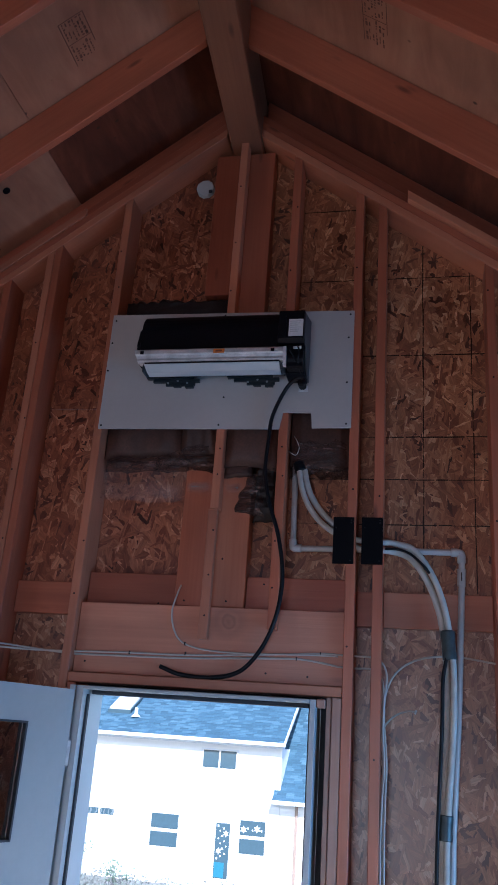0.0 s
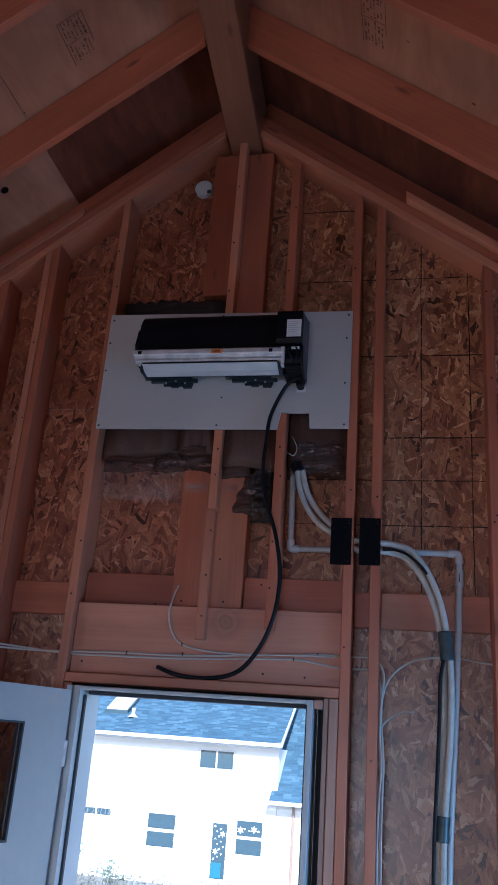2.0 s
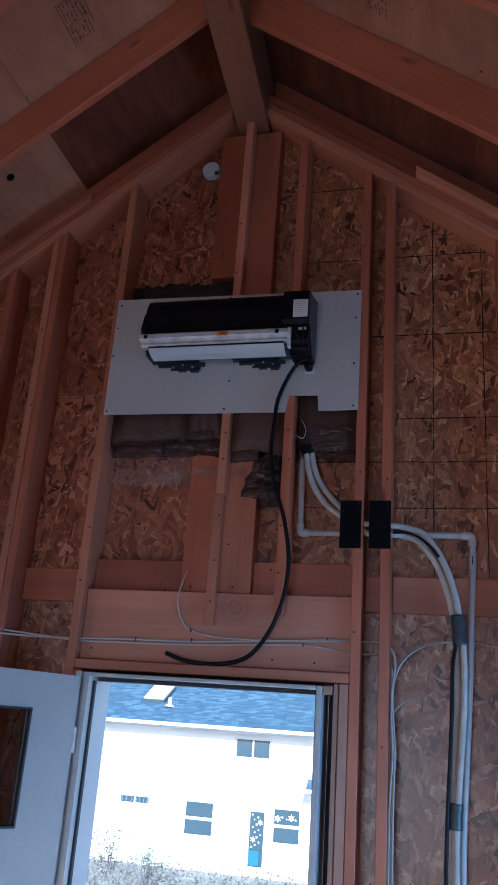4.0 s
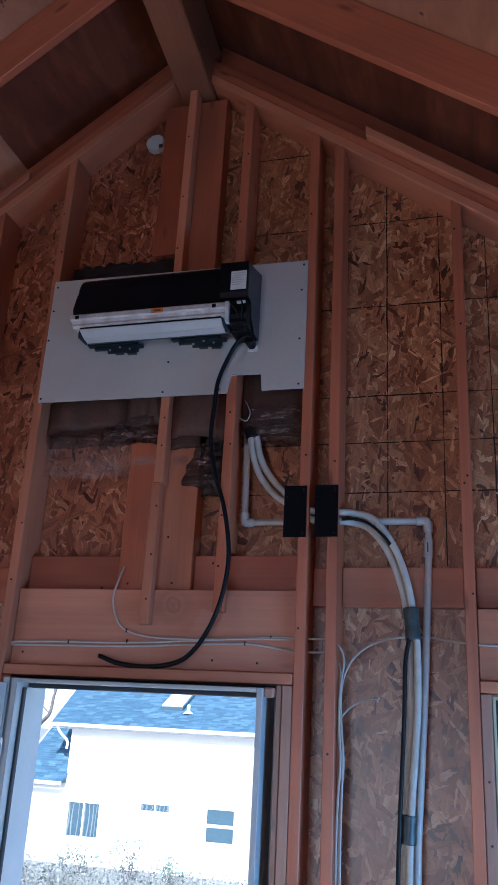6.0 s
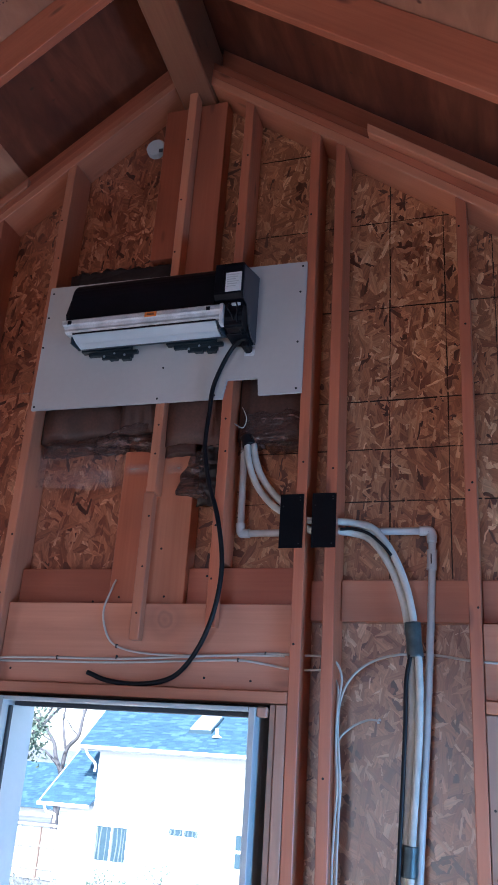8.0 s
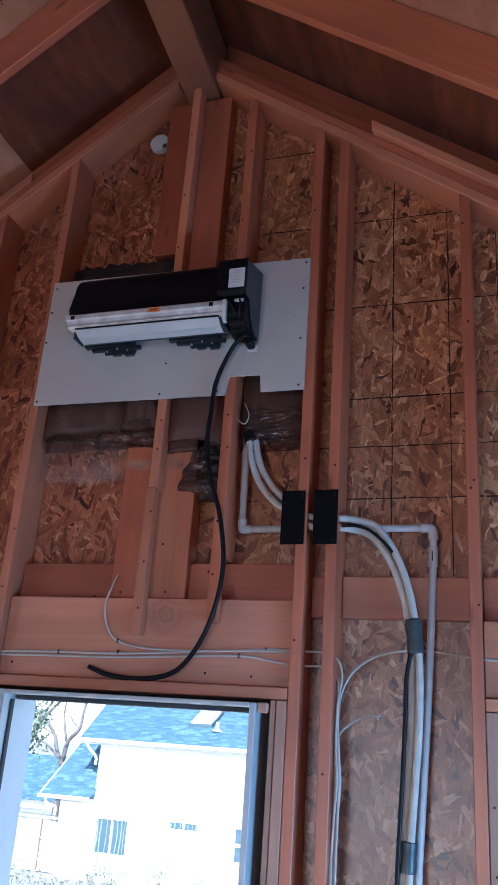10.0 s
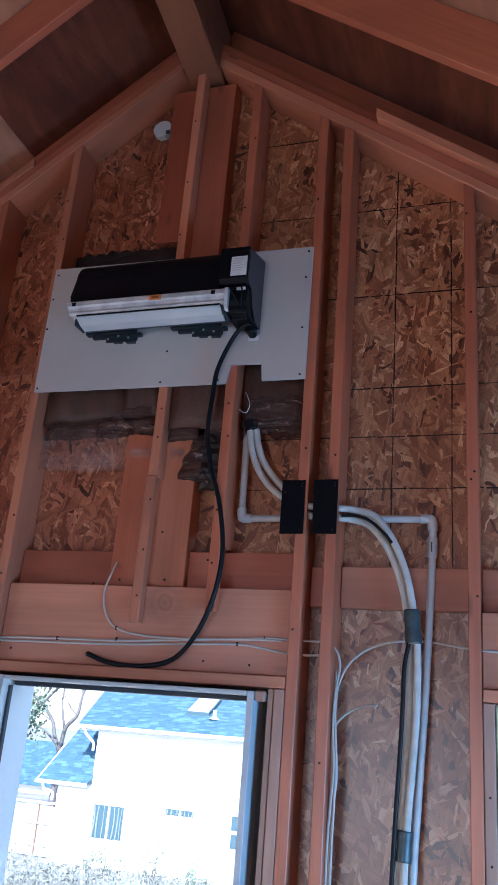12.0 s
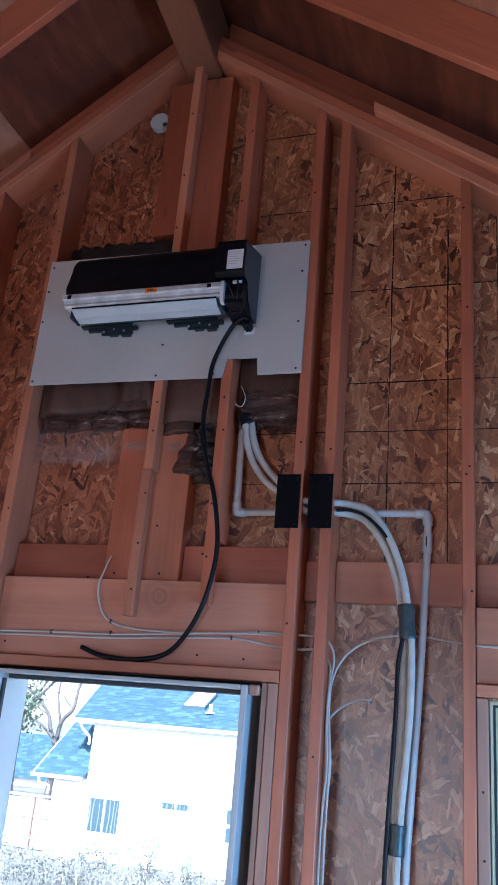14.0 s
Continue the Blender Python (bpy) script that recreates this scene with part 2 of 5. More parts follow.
TAPE = painted("grey_tape", (0.075, 0.100, 0.105), 0.35, metal=0.2, mottle=0.35, scale=30, bumpy=0.5)
ORANGE = painted("orange_sticker", (0.75, 0.22, 0.04), 0.5, mottle=0.1)
PAPER = painted("white_label", (0.70, 0.70, 0.70), 0.6, mottle=0.08, scale=40)
SCREW = painted("dark_screw", (0.03, 0.028, 0.028), 0.45, metal=0.6, mottle=0.2)
TIN = painted("bright_metal", (0.50, 0.52, 0.54), 0.35, metal=0.6, mottle=0.1)
KRAFT = painted("brown_kraft_paper", (0.100, 0.042, 0.028), 0.5, mottle=0.5, scale=7, bumpy=0.4)
GREY_PLASTIC = painted("grey_plastic", (0.055, 0.053, 0.062), 0.5, mottle=0.1)
BLACK_FILM = painted("black_film", (0.022, 0.014, 0.013), 0.5, mottle=0.5, scale=9, bumpy=0.25)
FLOORING = painted("floor_board", (0.47, 0.32, 0.20), 0.7, mottle=0.25)
STUCCO = painted("white_siding", (0.82, 0.81, 0.79), 0.8, mottle=0.04, scale=1.0)
GUTTER = painted("white_gutter", (0.70, 0.72, 0.74), 0.5, mottle=0.04)
PANE_DARK = painted("dark_pane", (0.055, 0.095, 0.120), 0.08, mottle=0.06, bumpy=0)
BLUE_BIN = painted("teal_paint", (0.02, 0.15, 0.22), 0.5)
FENCE = painted("grey_fence", (0.52, 0.50, 0.47), 0.8, mottle=0.25)
POST = painted("brown_fence_post", (0.26, 0.19, 0.15), 0.8, mottle=0.25)
BARK = painted("grey_bark", (0.12, 0.115, 0.12), 0.9, mottle=0.3, bumpy=0.5)
LEAF = painted("green_leaf", (0.15, 0.215, 0.155), 0.7, mottle=0.5, scale=0.7)
DRY = painted("dry_weed", (0.25, 0.27, 0.25), 0.9, mottle=0.4, scale=0.6)
SOIL = painted("garden_ground", (0.26, 0.26, 0.24), 0.95, mottle=0.4, scale=0.4)
GLASS = clear("window_glass")


def film_material():
    """Thin clear plastic sheeting with creases and milky folds."""
    m, n, l, b = material("plastic_film", 0.16)
    b.inputs["Base Color"].default_value = (0.40, 0.34, 0.33, 1)
    nz = node(n, "ShaderNodeTexNoise", Scale=13.0, Detail=5.0, Distortion=1.2)
    l.new(mapped(n, l, (1, 1, 1.6)), nz.inputs[0])
    a = ramp(n, (0.46, (0.05, 0.05, 0.05)), (0.74, (0.34, 0.34, 0.34)))
    l.new(nz.outputs[0], a.inputs[0])
    l.new(a.outputs[0], b.inputs["Alpha"])
    bump(n, l, b, nz.outputs[0], 0.9, 0.02)
    return m


FILM = film_material()
# pale band with faded ends: the film's highlight, painted in
FILM_SHEEN, _n, _l, _b = material("film_sheen_band", 0.25)
_b.inputs["Base Color"].default_value = (0.62, 0.53, 0.49, 1)
_z = node(_n, "ShaderNodeTexNoise", Scale=6.0, Detail=1.5)
_l.new(mapped(_n, _l, (0.6, 1, 1)), _z.inputs[0])
_a = ramp(_n, (0.36, (0.05, 0.05, 0.05)), (0.70, (0.62, 0.62, 0.62)))
_l.new(_z.outputs[0], _a.inputs[0])
_tc, _xyz = _n.new("ShaderNodeTexCoord"), _n.new("ShaderNodeSeparateXYZ")
_l.new(_tc.outputs["Generated"], _xyz.inputs[0])
_band = ramp(_n, (0.0, (0, 0, 0)), (0.45, (0.9, 0.9, 0.9)), (0.58, (1, 1, 1)), (1.0, (0, 0, 0)))
_l.new(_xyz.outputs[2], _band.inputs[0])
_ends = ramp(_n, (0.0, (0, 0, 0)), (0.2, (1, 1, 1)), (0.8, (1, 1, 1)), (1.0, (0, 0, 0)))
_l.new(_xyz.outputs[0], _ends.inputs[0])
_soft = mix(_n, _l, 1.0, _band.outputs[0], _ends.outputs[0], "MULTIPLY")
_l.new(mix(_n, _l, 1.0, _a.outputs[0], _soft, "MULTIPLY"), _b.inputs["Alpha"])
DARK_FILM, _n, _l, _b = material("dark_crumpled_film", 0.20)
_z = node(_n, "ShaderNodeTexNoise", Scale=18.0, Detail=3.0, Distortion=2.0)
_l.new(mapped(_n, _l, (0.6, 1, 2.2)), _z.inputs[0])
_a = ramp(_n, (0.40, (0.062, 0.028, 0.022)), (0.60, (0.105, 0.055, 0.045)), (0.74, (0.22, 0.145, 0.13)))
_l.new(_z.outputs[0], _a.inputs[0])
_l.new(_a.outputs[0], _b.inputs["Base Color"])
_k = ramp(_n, (0.36, (0.30, 0.30, 0.30)), (0.56, (0.62, 0.62, 0.62)), (0.72, (0.95, 0.95, 0.95)))
_l.new(_z.outputs[0], _k.inputs[0])
_l.new(_k.outputs[0], _b.inputs["Alpha"])
bump(_n, _l, _b, _z.outputs[0], 0.28, 0.012)

# ---------------------------------------------------------------- building helpers


def mesh_of(bm, name, mats, smooth=False):
    bmesh.ops.recalc_face_normals(bm, faces=bm.faces)
    me = bpy.data.meshes.new(name)
    bm.to_mesh(me)
    bm.free()
    for m in mats if isinstance(mats, (list, tuple)) else (mats,):
        me.materials.append(m)
    if smooth:
        for p in me.polygons:
            p.use_smooth = True
    return me


def part(name, bm, mat, parent=None, label="", smooth=False, at=None):
    ob = new(name, mesh_of(bm, name, mat, smooth))
    if at is not None:
        ob.matrix_basis = at
    if parent is not None:
        ob.parent = parent
    if label:
        tagged(ob, label)
    return ob


def thing(name, label, category, group="", kind="", at=(0, 0, 0)):
    ob = new(name)
    ob.location = at
    ob.empty_display_size = 0.1
    return tagged(ob, label, category, group, kind)


def box(bm, x0, x1, y0, y1, z0, z1):
    v = [bm.verts.new(c) for c in ((x0, y0, z0), (x1, y0, z0), (x1, y1, z0), (x0, y1, z0), (x0, y0, z1), (x1, y0, z1), (x1, y1, z1), (x0, y1, z1))]
    for f in ((0, 3, 2, 1), (4, 5, 6, 7), (0, 1, 5, 4), (1, 2, 6, 5), (2, 3, 7, 6), (3, 0, 4, 7)):
        bm.faces.new([v[i] for i in f])


def boxes(*b, bevel=0.0):
    bm = bmesh.new()
    for q in b:
        box(bm, *q)
    if bevel:
        bmesh.ops.bevel(bm, geom=bm.edges[:], offset=bevel, segments=1, affect="EDGES")
    return bm


def board(name, outline, y0, y1, along, mat, parent=None, label="", bevel=0.0025):
    """A board whose outline lies in x, z, as deep as y0 to y1; its grain runs along (dx, dz)."""
    d = Vector((along[0], 0, along[1])).normalized()
    cx = sum(p[0] for p in outline) / len(outline)
    cz = sum(p[1] for p in outline) / len(outline)
    m = Matrix((( d.z, 0, d.x, cx), (0, 1, 0, (y0 + y1) / 2), (-d.x, 0, d.z, cz), (0, 0, 0, 1)))
    inv = m.inverted()
    bm = bmesh.new()
    a = [bm.verts.new(inv @ Vector((x, y0, z))) for x, z in outline]
    b = [bm.verts.new(inv @ Vector((x, y1, z))) for x, z in outline]
    bm.faces.new(a)
    bm.faces.new(b[::-1])
    for i in range(len(a)):
        j = (i + 1) % len(a)
        bm.faces.new((a[i], b[i], b[j], a[j]))
    if bevel:
        bmesh.ops.bevel(bm, geom=bm.edges[:], offset=bevel, segments=1, affect="EDGES")
    return part(name, bm, mat, parent, label, at=m)


def spline(points, steps=10):
    """A smooth line through the points."""
    p = [Vector(q) for q in points]
    p = [2 * p[0] - p[1], *p, 2 * p[-1] - p[-2]]
    out = []
    for i in range(1, len(p) - 2):
        for s in range(steps):
            t = s / steps
            a, b, c, d = p[i - 1:i + 3]
            out.append(0.5 * ((2 * b) + (c - a) * t + (2 * a - 5 * b + 4 * c - d) * t * t + (3 * b - a - 3 * c + d) * t ** 3))
    out.append(p[-2])
    return out


def tube(bm, line, radius, sides=10, wobble=0.0):
    """A round cord along the line."""
    rings, up = [], Vector((0.13, 0.97, 0.2))
    for i, q in enumerate(line):
        t = (line[min(i + 1, len(line) - 1)] - line[max(i - 1, 0)]).normalized()
        u = t.cross(up).normalized()
        v = t.cross(u)
        r = radius(i / max(1, len(line) - 1)) if callable(radius) else radius
        r *= 1 + wobble * noise.noise(q * 30)
        rings.append([bm.verts.new(q + r * (math.cos(a) * u + math.sin(a) * v)) for a in (2 * math.pi * k / sides for k in range(sides))])
    for a, b in zip(rings, rings[1:]):
        for k in range(sides):
            bm.faces.new((a[k], a[(k + 1) % sides], b[(k + 1) % sides], b[k]))
    bm.faces.new(rings[0][::-1])
    bm.faces.new(rings[-1])


def cord(name, points, radius, mat, parent=None, label="", steps=10, sides=10, wobble=0.0):
    bm = bmesh.new()
    tube(bm, spline(points, steps), radius, sides, wobble)
    return part(name, bm, mat, parent, label, smooth=True)


def disc(bm, centre, radius, depth, axis="y", sides=12):
    c = Vector(centre)
    e = Vector((0, 1, 0)) if axis == "y" else Vector((0, 0, 1)) if axis == "z" else Vector((1, 0, 0))
    tube(bm, [c, c + e * depth], radius, sides)


# ---------------------------------------------------------------- the gable wall
YF, YO = 3.23, 3.38                # stud faces, inner face of the sheathing
FLOOR = -0.06
RIDGE_X, PITCH = -0.905, 0.75
RAKE = 4.83                        # underside of the sloped plate under the ridge
T = 0.038


def rake(x, rise=0.0):
    return RAKE + rise - PITCH * abs(x - RIDGE_X)


wall = thing("wall_north", "unfinished gable wall of fir studs and strand board", "wall", kind="structure")


def stud(x0, x1, z0, y0=YF, y1=YO - 0.002, mat=FIR, z1=None, label=""):
    if z1 is not None:
        top = [(x1, z1), (x0, z1)]
    elif x0 < RIDGE_X < x1:
        top = [(x1, 4.70), (x0, 4.70)]
    else:
        top = [(x1, rake(x1) - 0.002), (x0, rake(x0) - 0.002)]
    return board("stud", [(x0, z0), (x1, z0), *top], y0, y1, (0, 1), mat, wall, label)


SILL = FLOOR + T
stud(-2.092, -2.053, SILL, mat=FIR_RED)
stud(-1.876, -1.840, SILL, mat=FIR_PALE)
stud(-1.838, -1.800, SILL, mat=FIR)
stud(-1.491, -1.452, SILL, mat=FIR_PALE)
stud(-0.908, -0.869, 2.21, y1=3.268, mat=FIR_PALE, z1=2.764)
stud(-0.904, -0.866, 2.766, y0=3.234, y1=3.298, mat=FIR_PALE)
stud(-0.620, -0.580, 2.26, y1=3.268, mat=FIR)
stud(-0.618, -0.582, 2.50, y0=3.270, mat=FIR)
stud(-0.307, -0.268, SILL, mat=FIR)
stud(-0.198, -0.158, SILL, mat=FIR)
stud(0.282, 0.321, SILL, mat=FIR)
stud(0.893, 0.932, SILL, mat=FIR)
stud(1.503, 1.542, SILL, mat=FIR)
stud(-2.71, -2.67, SILL, mat=FIR)
stud(-3.32, -3.28, SILL, mat=FIR)
# jack studs beside the two openings
stud(-1.450, -1.412, SILL, z1=2.010, mat=FIR_RED)
stud(-0.345, -0.309, SILL, y0=3.231, z1=2.010, mat=FIR_GREY)
stud(-0.367, -0.347, SILL, y0=3.234, z1=2.010, mat=FIR_GREY)
stud(0.323, 0.358, SILL, y0=3.236, z1=2.008, mat=FIR_GREY)
stud(1.466, 1.501, SILL, y0=3.236, z1=2.008, mat=FIR_PALE)

# the wide post behind the middle stud
board("post", [(-1.044, 2.352), (-0.893, 2.352), (-0.893, 2.962), (-1.044, 2.962)], 3.302, 3.378, (0, 1), FIR, wall)
board("post", [(-1.044, 3.868), (-0.893, 3.868), (-0.893, 4.70), (-1.044, 4.70)], 3.302, 3.378, (0, 1), FIR_RED, wall)
board("post", [(-0.891, 2.352), (-0.737, 2.352), (-0.737, 2.944), (-0.800, 2.966), (-0.891, 2.952)], 3.300, 3.378, (0, 1), FIR_PALE, wall)
board("post", [(-0.891, 3.690), (-0.737, 3.690), (-0.737, 4.70), (-0.891, 4.70)], 3.300, 3.378, (0, 1), FIR, wall)

# header over the door, its flat plate, and the blocks above
board("header", [(-1.450, 2.054), (-0.309, 2.054), (-0.309, 2.348), (-1.450, 2.348)], 3.270, 3.378, (1, 0), FIR_KNOT, wall)
board("header_plate", [(-1.450, 2.013), (-0.309, 2.013), (-0.309, 2.051), (-1.450, 2.051)], 3.229, 3.378, (1, 0), FIR_PALE, wall)
board("blocking", [(-1.450, 2.350), (-1.046, 2.350), (-1.046, 2.490), (-1.450, 2.490)], 3.325, 3.378, (1, 0), FIR_RED, wall)
board("blocking", [(-0.735, 2.350), (-0.309, 2.350), (-0.309, 2.490), (-0.735, 2.490)], 3.325, 3.378, (1, 0), FIR_RED, wall)
board("blocking", [(-1.798, 2.302), (-1.493, 2.302), (-1.493, 2.445), (-1.798, 2.445)], 3.338, 3.378, (1, 0), FIR, wall)
board("blocking", [(-0.266, 2.302), (-0.200, 2.302), (-0.200, 2.445), (-0.266, 2.445)], 3.338, 3.378, (1, 0), FIR, wall)
board("blocking", [(-0.156, 2.302), (0.280, 2.302), (0.280, 2.447), (-0.156, 2.447)], 3.338, 3.378, (1, 0), FIR_PALE, wall)
board("blocking", [(0.323, 2.302), (1.501, 2.302), (1.501, 2.447), (0.323, 2.447)], 3.338, 3.378, (1, 0), FIR, wall)
board("header", [(0.323, 2.052), (1.501, 2.052), (1.501, 2.290), (0.323, 2.290)], 3.262, 3.378, (1, 0), FIR_PALE, wall)
board("header_plate", [(0.323, 2.011), (1.501, 2.011), (1.501, 2.049), (0.323, 2.049)], 3.234, 3.378, (1, 0), FIR_PALE, wall)

# bottom plate, broken at the door
board("bottom_plate", [(-4.1, FLOOR), (-1.412, FLOOR), (-1.412, SILL), (-4.1, SILL)], YF, YO, (1, 0), FIR, wall)
board("bottom_plate", [(-0.384, FLOOR), (2.25, FLOOR), (2.25, SILL), (-0.384, SILL)], YF, YO, (1, 0), FIR, wall)


def rake_board(name, x0, x1, low, high, y0, y1, mat):
    return board(name, [(x0, rake(x0, low)), (x1, rake(x1, low)), (x1, rake(x1, high)), (x0, rake(x0, high))], y0, y1,
                 (1, PITCH if x1 < RIDGE_X else -PITCH), mat, wall)


V = T * math.hypot(1, PITCH)       # a flat board's thickness, plumb
for x0, x1 in ((-4.1, -0.985), (-0.802, 2.30)):
    rake_board("rake_plate", x0, x1, 0.0, V, YF, YO, FIR_PALE)
    rake_board("rake_plate", x0, x1, V + 0.002, 2 * V, YF + 0.003, YO, FIR)
rake_board("rake_plate", -1.701, -0.985, 2 * V + 0.002, 3 * V, YF + 0.010, YO, FIR_RED)
rake_board("rake_plate", -0.802, -0.063, 2 * V + 0.002, 3 * V, YF + 0.010, YO, FIR_RED)
rake_board("rake_block", -4.1, -1.703, 2 * V + 0.002, 3 * V, YF - 0.004, YO, FIR_PALE)
rake_board("rake_block", -0.061, 2.30, 2 * V + 0.002, 3 * V, YF - 0.034, YO, FIR_PALE)

# end rafters that stand on the plates
rake_board("end_rafter", -4.1, -0.985, 3 * V + 0.002, 0.323, 3.341, 3.378, FIR_RED)
rake_board("end_rafter", -0.802, 2.30, 3 * V + 0.002, 0.323, 3.341, 3.378, FIR_RED)

# nail heads
nails = random.Random(21)
for xc, zs in ((-0.288, (3.94, 2.86, 2.20)), (-0.180, (2.83, 1.80)), (0.302, (3.80, 3.38, 2.765, 2.742, 2.33)), (-0.600, (4.30, 3.95, 3.06, 2.92, 2.62, 2.42)),
               (-0.888, (4.45, 4.12, 3.86, 3.05, 2.93, 2.66, 2.47, 2.30)), (-1.472, (4.10, 3.90, 2.60, 2.38)), (-1.858, (3.60, 3.20, 2.95, 2.60)), (0.340, (1.74, 1.55))):
    for z in zs:
        bm = bmesh.new()
        y = 3.2285 if not (xc == -0.888 and z > 2.77) else 3.2325
        disc(bm, (xc + nails.uniform(-0.010, 0.010), y, z + nails.uniform(-0.012, 0.012)), 0.0042, 0.004, sides=8)
        part("nail", bm, SCREW, wall)
for x, z, y in ((-1.000, 2.375, 3.3005), (-0.815, 2.378, 3.2985), (-0.845, 2.56, 3.2985), (-0.660, 2.46, 3.3235), (-1.12, 2.362, 3.3235), (-1.40, 2.10, 3.2685), (-0.62, 2.09, 3.2685), (-0.45, 2.085, 3.2685)):
    bm = bmesh.new()
    disc(bm, (x, y, z), 0.0045, 0.004, sides=8)
    part("nail", bm, SCREW, wall)

# strand board sheathing, with holes for the door and the window
SILL_W = 0.95


def sheathing():
    # sheets in lifts by tone; grey carries painted sheen, red is darkened for shade
    sheets = [(-4.1, -2.08, None, 2.37, OSB_SHEEN), (-4.1, -2.08, 2.372, 3.30, OSB_PINK), (-4.1, -2.08, 3.302, None, OSB_SHADE),
              (-2.078, -0.905, None, 2.37, OSB_SHEEN), (-2.078, -0.905, 2.372, 3.30, OSB_PINK), (-2.078, -0.905, 3.302, None, OSB_SHADE),
              (-0.903, 0.300, None, 2.37, OSB_SHEEN), (-0.903, 0.300, 2.372, None, OSB), (0.302, 2.30, None, 2.37, OSB_SHEEN), (0.302, 2.30, 2.372, None, OSB)]
    for x0, x1, from_z, to_z, mat in sheets:
        bm = bmesh.new()
        cuts = sorted({x0, x1, *[c for c in (-3.377, -1.412, -0.384, 0.358, 1.466, RIDGE_X) if x0 < c < x1]})
        for a, b in zip(cuts, cuts[1:]):
            mid, low = (a + b) / 2, FLOOR - 0.25
            if from_z:
                holes = [(from_z, to_z)]
            elif -1.412 <= mid <= -0.384:
                holes = [(2.012, to_z)]
            elif 0.358 <= mid <= 1.466:
                holes = [(low, SILL_W), (2.008, to_z)]
            else:
                holes = [(low, to_z)]
            for lo, hi in holes:
                zs = (lo, lo, min(hi or 9, rake(b, 0.325)), min(hi or 9, rake(a, 0.325)))
                if max(zs[2:]) < lo + 0.01:
                    continue
                zs = (lo, lo, max(zs[2], lo + 0.001), max(zs[3], lo + 0.001))
                f = [bm.verts.new((x, y, z)) for y in (YO, YO + 0.011) for x, z in zip((a, b, b, a), zs)]
                for q in ((0, 1, 2, 3), (7, 6, 5, 4), (0, 4, 5, 1), (1, 5, 6, 2), (2, 6, 7, 3), (3, 7, 4, 0)):
                    bm.faces.new([f[k] for k in q])
        part("strand_board_sheet", bm, mat, wall)


sheathing()
# printed nailing lines on the pale sheets
chalk = random.Random(17)


def nailing_line(p0, p1):
    """A broken line of ink that wavers a little."""
    bm = bmesh.new()
    d = Vector((p1[0] - p0[0], p1[1] - p0[1]))
    run, way = 0.0, d.normalized()
    side = Vector((-way.y, way.x))
    while run < d.length:
        long = min(chalk.uniform(0.03, 0.12), d.length - run)
        c0 = Vector(p0) + way * run + side * chalk.uniform(-0.0012, 0.0012)
        c1 = Vector(p0) + way * (run + long) + side * chalk.uniform(-0.0012, 0.0012)
        w = chalk.uniform(0.0010, 0.0030)
        q = [c0 - side * w, c1 - side * w, c1 + side * w, c0 + side * w]
        v = [bm.verts.new((p.x, y, p.y)) for y in (YO - 0.0012, YO + 0.001) for p in q]
        for f in ((0, 1, 2, 3), (7, 6, 5, 4), (0, 4, 5, 1), (1, 5, 6, 2), (2, 6, 7, 3), (3, 7, 4, 0)):
            bm.faces.new([v[k] for k in f])
        run += long + chalk.choice((0.001, 0.001, 0.002, 0.008))
    part("nailing_line", bm, INK, wall)


for z in (4.372, 3.966, 3.556, 3.151, 2.951, 2.747):
    nailing_line((-0.578, z), (min(0.9, RIDGE_X + (rake(RIDGE_X) - z) / PITCH), z))
for x in (0.008, 0.224, 0.41):
    nailing_line((x, 2.46), (x, rake(x)))

# ---------------------------------------------------------------- roof
roof = thing("roof", "gable roof of fir rafters and plywood, seen from inside", "roof", kind="structure")
RAFTER = 0.092                     # underside of the rafters above the plate's underside
DEEP = 0.235
EAVE_L, EAVE_R = -4.30, 2.50
for i in range(14):
    y = 2.70 - 0.61 * i
    for x0, x1, lean in ((EAVE_L, RIDGE_X - 0.075, PITCH), (RIDGE_X + 0.09, EAVE_R, -PITCH)):
        board("rafter", [(x0, rake(x0, RAFTER)), (x1, rake(x1, RAFTER)), (x1, rake(x1, RAFTER + DEEP)), (x0, rake(x0, RAFTER + DEEP))],
              y, y + T, (1, lean), FIR, roof)
beam_at = Matrix.Translation((-0.885, 3.30, 4.90)) @ Matrix.Rotation(radians(-90), 4, "X") @ Matrix.Rotation(radians(-2.9), 4, "Y")
part("ridge_beam", boxes((-0.081, 0.081, -0.14, 0.18, -8.4, 0.06), bevel=0.006), FIR_AGED, roof, at=beam_at)
